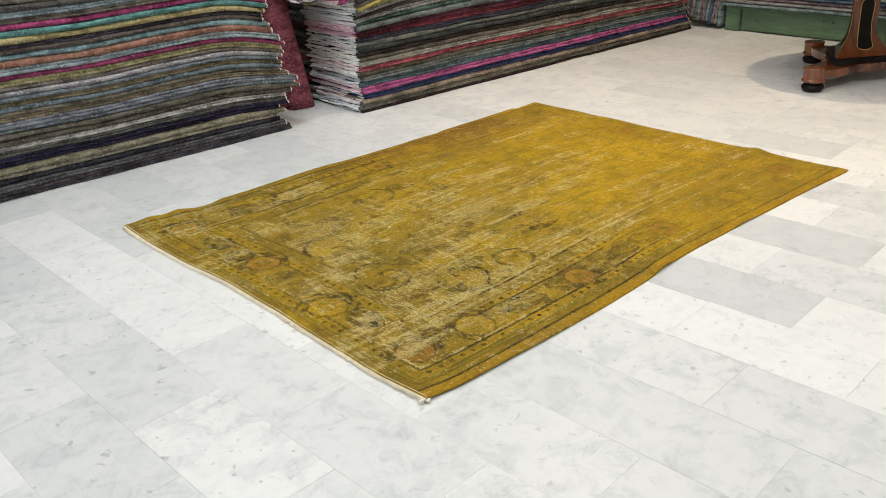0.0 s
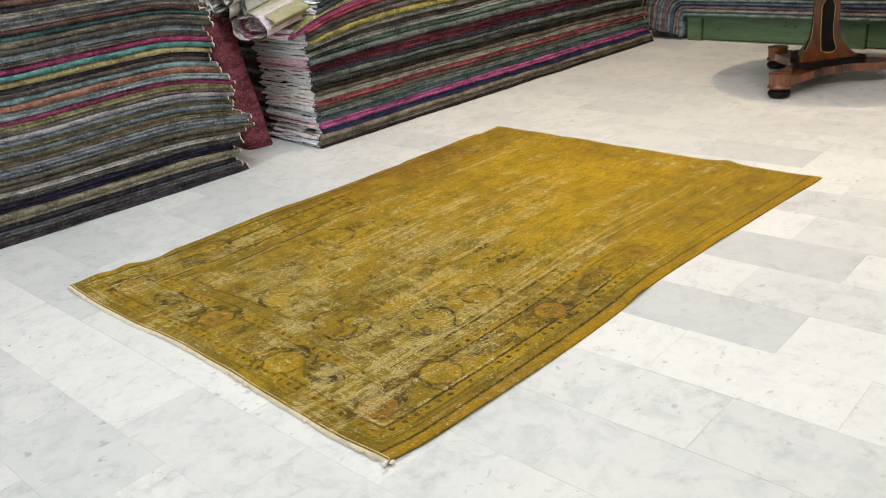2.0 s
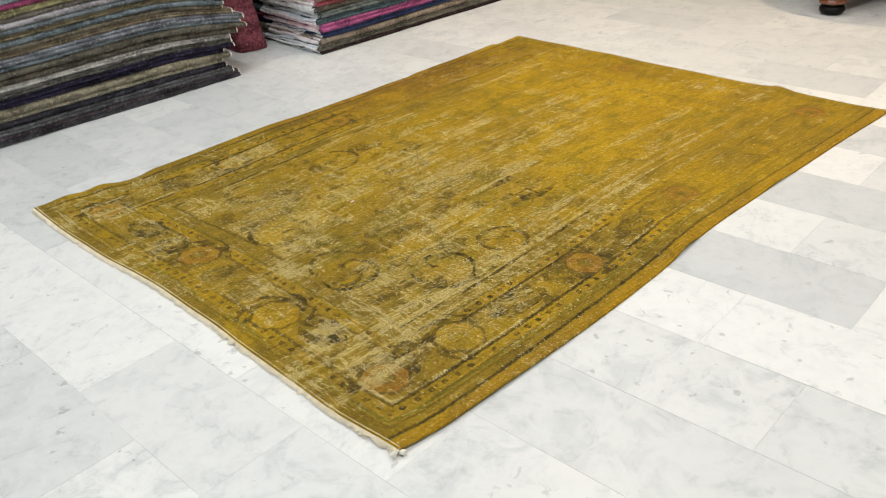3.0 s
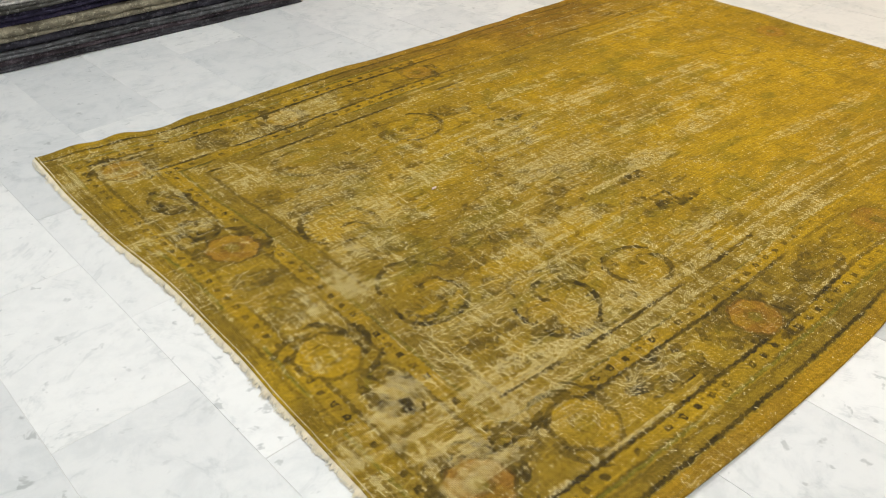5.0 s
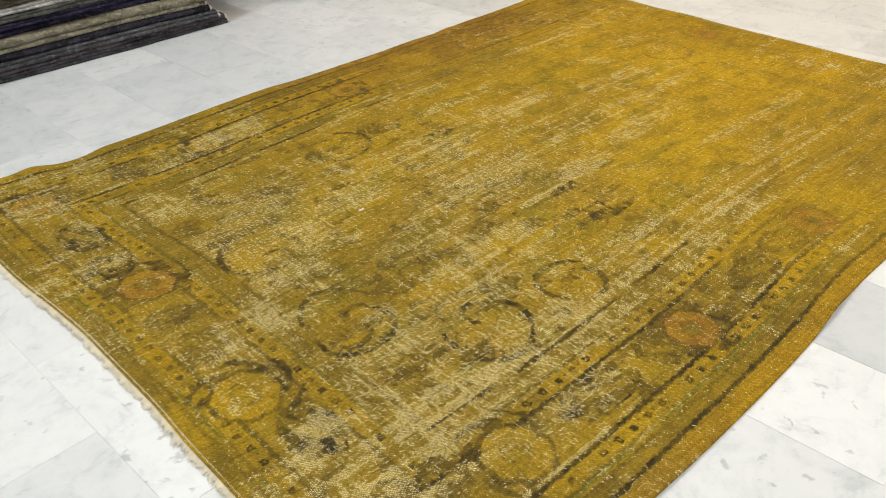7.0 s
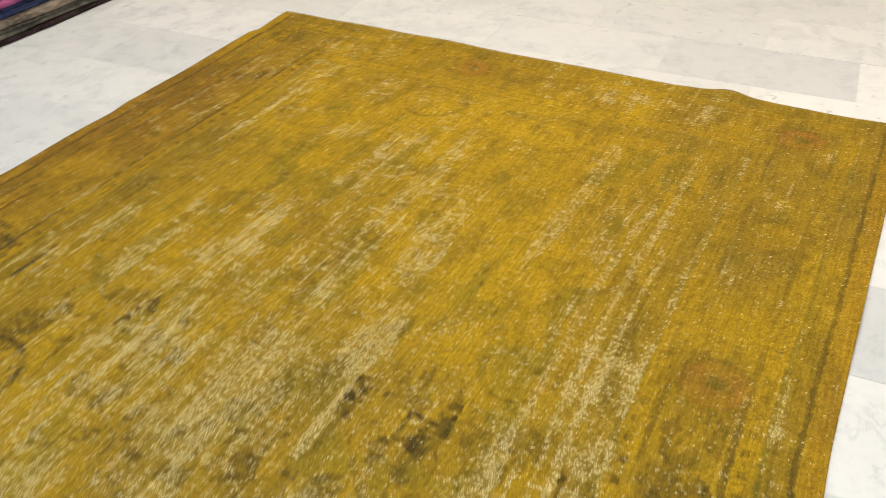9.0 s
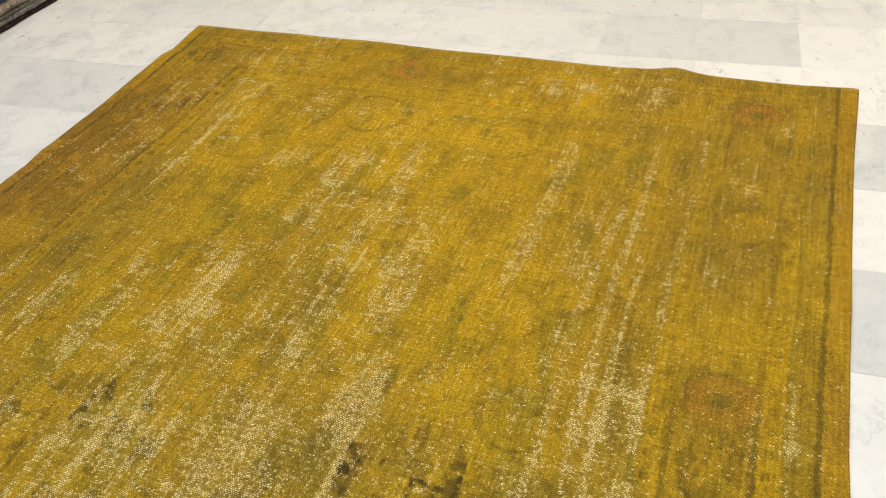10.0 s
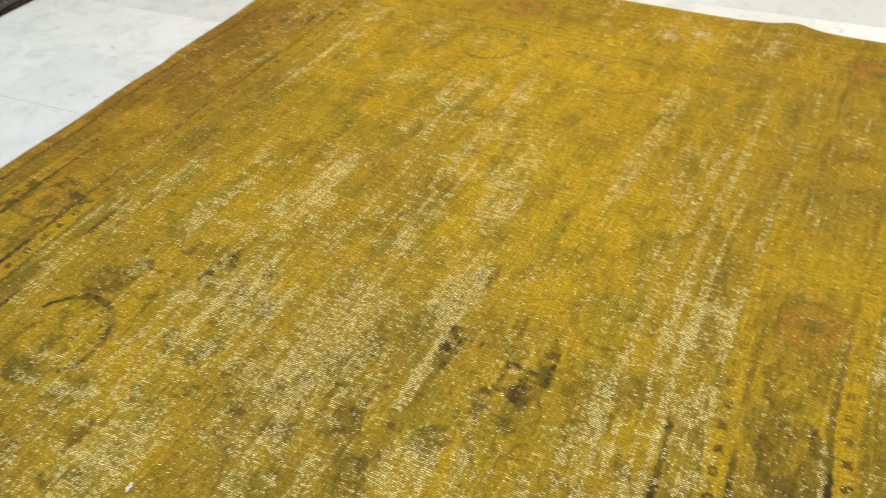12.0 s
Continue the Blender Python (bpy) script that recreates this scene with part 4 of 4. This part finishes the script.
def looped_bundle(x0, x1, yc, zc, widths, rise, codes, seed, label):
    """A rug doubled over on itself again and again: nested loops seen from the end."""
    rng = random.Random(seed)
    root = tagged(empty("looped_rug"), label, "rug", "second pile of folded rugs")
    for k, w in enumerate(widths):
        n, th = 56, 0.0065
        start, sweep = rng.uniform(-0.65, -0.25) * math.pi, rng.uniform(1.35, 1.75) * math.pi
        out, inn = [], []
        for i in range(n + 1):
            a = start + sweep * i / n
            r = 1 + 0.30 * wob(i * 0.11, k * 0.6, seed) + 0.16 * wob(i * 0.30, k * 4.3, seed + 7) + 0.05 * wob(i * 0.8, k * 9.1, seed)
            thick = th * (1 + 0.5 * wob(i * 0.5, k * 3.0, 2))
            out.append((yc + w * r * math.cos(a), zc + rise * w * r * math.sin(a)))
            inn.append((yc + (w - thick * 1.6) * r * math.cos(a), zc + rise * (w - thick * 1.6) * r * math.sin(a)))
        prof = out + inn[::-1]
        shift = rng.uniform(-0.04, 0.04)
        xs = [x0 + shift + (x1 - x0) * i / 14 for i in range(15)]
        bm = sheet(prof, True, xs, lambda x, p: (x + 0.035 * wob(p[0] * 9, p[1] * 9, k * 2.3), p[0] + 0.012 * wob(x * 3, p[0] * 4, k), p[1] + 0.010 * wob(x * 6, p[1] * 5, k + 9) + 0.22 * (x - x0 - 0.2)))
        part("rug_layer", bm, plain_cache(codes[k % len(codes)]), root, "", True)
    return root


looped_bundle(1.70, 1.97, 3.16, SECOND_TOP - 0.20 + 0.05, [0.25, 0.226, 0.203, 0.180, 0.158, 0.137, 0.116, 0.096, 0.076], 0.36, ["a39d7c", "d8c3cc", "bdb9b0", "a0607a", "cfcac0", "b9a7ae"], 3, "cream and pink rug folded into loops on the pile")
looped_bundle(1.66, 2.25, 3.45, SECOND_TOP - 0.20 + 0.21, [0.26, 0.238, 0.216, 0.195, 0.174, 0.153, 0.132, 0.112, 0.092, 0.070], 0.56, ["7d7f82", "d0cfcc", "3c3d42", "c4c2c0", "4a4b50", "cfa9b8", "8e9094", "d8d5d0"], 5, "grey rug rolled into loose loops on the pile")

# dark red rug, folded narrow and leaning upright in the gap between the piles
def leaning_rug():
    n, rows_z = 28, 16
    bm = bmesh.new()
    rings = []
    for j in range(rows_z + 1):
        f = j / rows_z
        z = 0.004 + 0.93 * f
        cy, cx = 3.53 + 0.20 * f, 1.735 - 0.05 * f
        ring = []
        for i in range(n):
            a = 2 * math.pi * i / n
            ex, ey = math.cos(a), math.sin(a)
            r = 1 / (abs(ex) ** 4 + abs(ey) ** 4) ** 0.25
            w = 1 + 0.05 * wob(a * 1.3, f * 3, 4)
            ring.append(bm.verts.new((cx + 0.105 * r * ex * w, cy + 0.15 * r * ey * w, z + 0.01 * wob(a, 5))))
        rings.append(ring)
    for a, b in zip(rings, rings[1:]):
        for i in range(n):
            bm.faces.new((a[i], a[(i + 1) % n], b[(i + 1) % n], b[i]))
    bm.faces.new(rings[0][::-1])
    bm.faces.new(rings[-1])
    return tagged(part("leaning_rug", bm, carpet("8a3846"), None, "", True), "dark red wool rug folded narrow, leaning upright between piles", "rug")


leaning_rug()

# ---- low green bench with draped rugs ----
BX = 6.02
bench = tagged(empty("bench"), "low green-stained wooden platform under piled rugs", "bench")
part("top_board", boxed(BX - 0.015, 7.0, -1.6, 2.66, 0.205, 0.226, bevel=0.004), GREEN_WOOD, bench)
for y in (2.51, 1.03, -0.42, -1.58):
    part("post", boxed(BX - 0.012, BX + 0.10, y, y + 0.145, 0.0, 0.2045, bevel=0.005), GREEN_WOOD, bench)
for y0, y1 in ((1.18, 2.505), (-0.27, 1.025), (-1.43, -0.425)):
    board = part("front_board", boxed(BX + 0.018, BX + 0.045, y0, y1, 0.012, 0.2045, bevel=0.003), GREEN_WOOD, bench)
    krng = random.Random(int(y1 * 100))
    for i in range(5):
        ky, kz, kr = krng.uniform(y0 + 0.1, y1 - 0.1), krng.uniform(0.05, 0.17), krng.uniform(0.007, 0.013)
        kb = bmesh.new()
        bmesh.ops.create_cone(kb, cap_ends=True, segments=14, radius1=kr, radius2=kr * 0.8, depth=0.004, matrix=Matrix.Translation((BX + 0.0175, ky, kz)) @ Matrix.Rotation(radians(90), 4, "Y"))
        part("knot", kb, KNOT, board)
part("back_board", boxed(6.9, 6.95, -1.58, 2.62, 0.0, 0.2045), GREEN_WOOD, bench)


def draped_rug(k, base, thick, code):
    """A rug that lies along the bench and hangs down over its end."""
    rng = random.Random(700 + k)
    r = base - 0.226 + thick / 2 + 0.012
    mid = base + thick / 2
    y_turn = 2.672
    path = [(-1.55 + (y_turn + 1.55) * i / 22, mid) for i in range(23)]
    for i in range(1, 9):
        a = math.pi / 2 * i / 8
        path.append((y_turn + r * math.sin(a), mid - r + r * math.cos(a)))
    y_last, z_last = path[-1]
    hem = 0.03 + 0.02 * rng.random() + 0.006 * k
    for i in range(1, 6):
        f = i / 5
        path.append((y_last + 0.02 * f + 0.014 * wob(f * 2, k), z_last + (hem - z_last) * f))
    bm = bmesh.new()
    rows = []
    h = thick * 0.47
    x_front = BX - 0.045 + rng.uniform(-0.012, 0.012)
    for i, (y, z) in enumerate(path):
        a, b = path[max(0, i - 1)], path[min(len(path) - 1, i + 1)]
        ty, tz = b[0] - a[0], b[1] - a[1]
        s = math.hypot(ty, tz) or 1
        ny, nz = -tz / s, ty / s
        push = 0.010 * wob(y * 2.2, k * 1.7) + 0.004 * wob(y * 9, k * 1.7)
        lift = 0.008 * wob(y * 1.1, 3.0) * min(1, (base - 0.226) * 4)
        ring = []
        for dx, dn in ((0.9, -1), (0.03, -1), (0.006, -0.7), (0.0, 0), (0.006, 0.7), (0.03, 1), (0.9, 1)):
            ring.append(bm.verts.new((x_front + push * (dx < 0.1) + dx, y + ny * dn * h, max(0.003, z + lift + nz * dn * h))))
        rows.append(ring)
    for a, b in zip(rows, rows[1:]):
        for i in range(7):
            bm.faces.new((a[i], a[(i + 1) % 7], b[(i + 1) % 7], b[i]))
    bm.faces.new(rows[0][::-1])
    bm.faces.new(rows[-1])
    return tagged(part("draped_rug", bm, carpet(code, "Y", 0.62), None, "", True), "muted " + colour_word(code) + " wool rug on green bench, end hanging down", "rug", "rugs on the bench")


DRAPED = "86a0a2 9a9894 9c7f86 4f6a8a 93a8a2 85858c 9c7488 9a9e96 76909a a29aa2 87757c 94a298 6f7f86".split()
base = 0.2275
for k, code in enumerate(DRAPED):
    thick = 0.029 + 0.010 * random.Random(k + 40).random()
    draped_rug(k, base, thick, code)
    base += thick * 1.0

# dark wooden cabinet in the corner behind the piles
cab = tagged(empty("cabinet"), "dark brown wooden cabinet standing behind the rug piles", "cabinet")
part("body", boxed(6.35, 7.1, 3.25, 4.3, 0.06, 1.9, bevel=0.006), BROWN_WOOD, cab)
part("plinth", boxed(6.38, 7.08, 3.28, 4.28, 0.0, 0.0595), BROWN_WOOD, cab)
for y in (3.28, 3.785):
    door = part("door", boxed(6.325, 6.3495, y, y + 0.485, 0.09, 1.86, bevel=0.006), BROWN_WOOD, cab)
    part("handle", lathe([(0.009, 0.9), (0.009, 1.02)], 12, None, (6.31, y + (0.45 if y < 3.5 else 0.035))), BRASS_INLAY, door)

# ---- round pedestal table ----
TX, TY, T_TURN = 4.86, 0.90, 177.0
table = tagged(empty("pedestal_table", pose(TX, TY, 0)), "round polished mahogany table on a three-footed pedestal with black inlay", "table")
top = part("tabletop", lathe([(0.0005, 0.690), (0.64, 0.690), (0.685, 0.694), (0.695, 0.702), (0.695, 0.738), (0.704, 0.742), (0.708, 0.750), (0.704, 0.759), (0.695, 0.762), (0.0005, 0.762)], 96), MAHOGANY, table, smooth=False)
top.location.z = 0.03
for p in top.data.polygons:
    p.use_smooth = abs(p.normal.z) < 0.9
part("crossband", lathe([(0.64, 0.7625), (0.64, 0.7634), (0.655, 0.7634), (0.655, 0.7625), (0.64, 0.7625)], 96, caps=False), BRASS_INLAY, top)
outline = []
for i in range(180):
    a = 2 * math.pi * i / 180
    c = abs(math.cos(1.5 * (a - radians(T_TURN))))
    r = 0.20 + 0.32 * c ** 7
    outline.append((r * math.cos(a), r * math.sin(a)))
part("platform", prism(outline, 0.088, 0.142, bevel=0.006), MAHOGANY, table)
outline = []
for i in range(120):
    a = 2 * math.pi * i / 120
    c = abs(math.cos(1.5 * (a - radians(T_TURN))))
    r = 0.160 + 0.14 * c ** 4
    outline.append((r * math.cos(a), r * math.sin(a)))
part("plinth_step", prism(outline, 0.1425, 0.178, bevel=0.004), EBONY, table, "black step below the column")
for i in range(3):
    a = radians(T_TURN + 120 * i)
    fx, fy = 0.535 * math.cos(a), 0.535 * math.sin(a)
    foot = part("foot", lathe([(0.066, 0.066), (0.078, 0.07), (0.080, 0.080), (0.072, 0.086), (0.070, 0.096), (0.072, 0.150), (0.076, 0.158), (0.072, 0.168), (0.02, 0.170)], 32, None, (fx, fy)), MAHOGANY, table, smooth=True)
    part("bun", lathe([(0.040, 0.0), (0.062, 0.006), (0.074, 0.024), (0.074, 0.040), (0.062, 0.054), (0.050, 0.058), (0.060, 0.0655)], 32, None, (fx, fy)), EBONY, foot, "black turned bun foot", True)


def half_width(z):
    """Half the width of a column face: slender, flaring to the foot."""
    f = max(0.0, (0.42 - z) / 0.24)
    return 0.090 + 0.012 * max(0, (z - 0.55) / 0.12) + 0.115 * f ** 2.4


column = bmesh.new()
rings = []
for j in range(29):
    z = 0.1785 + (0.7195 - 0.1785) * j / 28
    h = half_width(z)
    rho = h * 0.66
    ring = []
    for i in range(3):
        a = radians(T_TURN + 60 + 120 * i)
        n, tang = Vector((math.cos(a), math.sin(a), 0)), Vector((-math.sin(a), math.cos(a), 0))
        for s in (-1, 1):
            v = n * rho + tang * h * s
            ring.append(column.verts.new((v.x, v.y, z)))
    rings.append(ring)
for a, b in zip(rings, rings[1:]):
    for i in range(6):
        column.faces.new((a[i], a[(i + 1) % 6], b[(i + 1) % 6], b[i]))
column.faces.new(rings[0][::-1])
column.faces.new(rings[-1])
bmesh.ops.bevel(column, geom=[e for e in column.edges if abs(e.verts[0].co.z - e.verts[1].co.z) > 0.01], offset=0.006, segments=2, affect="EDGES")
column = part("column", column, MAHOGANY, table)
INLAY_Z = [0.225, 0.235, 0.25, 0.28, 0.32, 0.40, 0.48, 0.53, 0.555, 0.575, 0.60, 0.625]
INLAY_W = [0.018, 0.050, 0.056, 0.050, 0.046, 0.043, 0.046, 0.048, 0.036, 0.024, 0.014, 0.002]


def inlay(i, grow, lift, name, material, label):
    a = radians(T_TURN + 60 + 120 * i)
    n, tang = Vector((math.cos(a), math.sin(a), 0)), Vector((-math.sin(a), math.cos(a), 0))
    bm = bmesh.new()
    rows = []
    zs = [INLAY_Z[0] - grow] + INLAY_Z[1:-1] + [INLAY_Z[-1] + grow * 1.5]
    for z, w in zip(zs, INLAY_W):
        pts = []
        for s in (-1, 1):
            for d in (lift, -0.004):
                v = n * (half_width(z) * 0.66 + d) + tang * (w + grow) * s
                pts.append(bm.verts.new((v.x, v.y, z)))
        rows.append(pts)
    for p, q in zip(rows, rows[1:]):
        bm.faces.new((p[0], p[2], q[2], q[0]))
        bm.faces.new((p[1], p[0], q[0], q[1]))
        bm.faces.new((p[2], p[3], q[3], q[2]))
    part(name, bm, material, column, label)


for i in range(3):
    inlay(i, 0.006, 0.0015, "gilt_line", BRASS_INLAY, "thin gilt line round the black panel")
    inlay(i, 0.0, 0.0035, "black_panel", EBONY, "black pointed panel")

paper = tagged(part("paper_sheet", boxed(4.46, 4.72, 0.98, 1.16, 0.7945, 0.798), PAPER), "white paper sheet lying on the round table", "paper")
cup = tagged(part("glass_cup", lathe([(0.028, 0.7945), (0.032, 0.801), (0.034, 0.856), (0.036, 0.881), (0.033, 0.881), (0.030, 0.806), (0.001, 0.804)], 28, None, (4.42, 0.80)), plain("pale_ceramic", (0.75, 0.72, 0.68), 0.15, 0.03), smooth=True), "small pale cup on the round table", "cup")

# ---- floor: a bed of grout with marble slabs in running bond ----
floor = tagged(part("floor", boxed(ROOM_X0, ROOM_X1, ROOM_Y0, ROOM_Y1, -0.05, -0.0013), GROUT), "pale grey and white marble tile floor, laid in running bond", "floor", kind="structure")
TILE_W, TILE_L, JOINT, FLOOR_TURN = 0.3096, 0.612, 0.0012, 4.1
tile_frame = pose(0, 0, 0, 0, 0, FLOOR_TURN)
U0, V0 = 0.844, -0.671


def slab(sx, sy):
    """A slab with a small chamfer all round its top."""
    b, z = 0.0004, -0.0004
    vs = [(-sx, -sy, -0.012), (sx, -sy, -0.012), (sx, sy, -0.012), (-sx, sy, -0.012), (-sx, -sy, z), (sx, -sy, z), (sx, sy, z), (-sx, sy, z),
          (-sx + b, -sy + b, 0), (sx - b, -sy + b, 0), (sx - b, sy - b, 0), (-sx + b, sy - b, 0)]
    fs = [(8, 9, 10, 11)] + [(i, (i + 1) % 4, 4 + (i + 1) % 4, 4 + i) for i in range(4)] + [(4 + i, 4 + (i + 1) % 4, 8 + (i + 1) % 4, 8 + i) for i in range(4)]
    return vs, fs


slab_vs, slab_fs = slab((TILE_W - JOINT) / 2, (TILE_L - JOINT) / 2)


def slab_mesh(material):
    me = bpy.data.meshes.new("tile")
    me.from_pydata(slab_vs, [], slab_fs)
    me.materials.append(material)
    return me


tile_mesh, white_mesh, pearl_mesh, grey_mesh = (slab_mesh(k) for k in (TILE, TILE_WHITE, TILE_PEARL, TILE_GREY))
# column and row of the slabs that stand out from the rest
GREY_SLABS = {(-4, 2), (-5, 1), (-4, 4), (2, 0), (4, 0), (-1, -2), (-1, 4), (6, 0)}
PEARL_SLABS = {(-4, 3), (-5, 2), (0, 0), (-1, 0), (-1, -1), (-2, 0), (-3, 0), (2, 1), (0, -1), (4, 4), (1, 4), (3, -1), (6, -1), (-2, -1), (10, 1), (11, 2)}
WHITE_SLABS = {(1, -1), (5, 0), (2, -1), (-2, 2), (-3, 4), (-6, 2), (-5, 3), (4, -1), (1, 0), (8, 0), (-3, 2), (-2, 3), (3, 0), (7, 0), (-3, 3)}
rest_v, rest_f = [], []
tile_rng = random.Random(14)
tile_jobs = []
for i in range(-22, 26):
    for j in range(-13, 13):
        u = U0 + (i - 0.5) * TILE_W
        v = V0 + (j + 0.5) * TILE_L + (TILE_L / 2 if i % 2 else 0) + (0.17 if i == -1 and j > 2 else 0)
        centre = tile_frame @ Vector((u, v, 0))
        if not (ROOM_X0 + 0.32 < centre.x < ROOM_X1 - 0.05 and ROOM_Y0 + 0.05 < centre.y < ROOM_Y1 - 0.05):
            continue
        m = tile_frame @ pose(u + tile_rng.uniform(-1, 1) * 0.0006, v + tile_rng.uniform(-1, 1) * 0.0008, tile_rng.uniform(-0.0006, 0.0004))
        near = -1.7 < centre.x < 5.9 and -2.1 < centre.y < 3.1 and not (0.35 < centre.x < 2.55 and 0.4 < centre.y < 1.8)
        if near and len(tile_jobs) < 300:
            tile_jobs.append((m, grey_mesh if (i, j) in GREY_SLABS else pearl_mesh if (i, j) in PEARL_SLABS else white_mesh if (i, j) in WHITE_SLABS else tile_mesh))
        else:
            k = len(rest_v)
            rest_v += [m @ Vector(p) for p in slab_vs]
            rest_f += [tuple(k + q for q in f) for f in slab_fs]
rest_mesh = bpy.data.meshes.new("tiles_far")
rest_mesh.from_pydata(rest_v, [], rest_f)
rest_mesh.materials.append(TILE_REST)
rest = tagged(new("tiles_far", rest_mesh), kind="stuff")
rest.parent = floor
for m, me in tile_jobs:
    tile = new("tile", me)
    tile.parent, tile.matrix_basis = floor, m
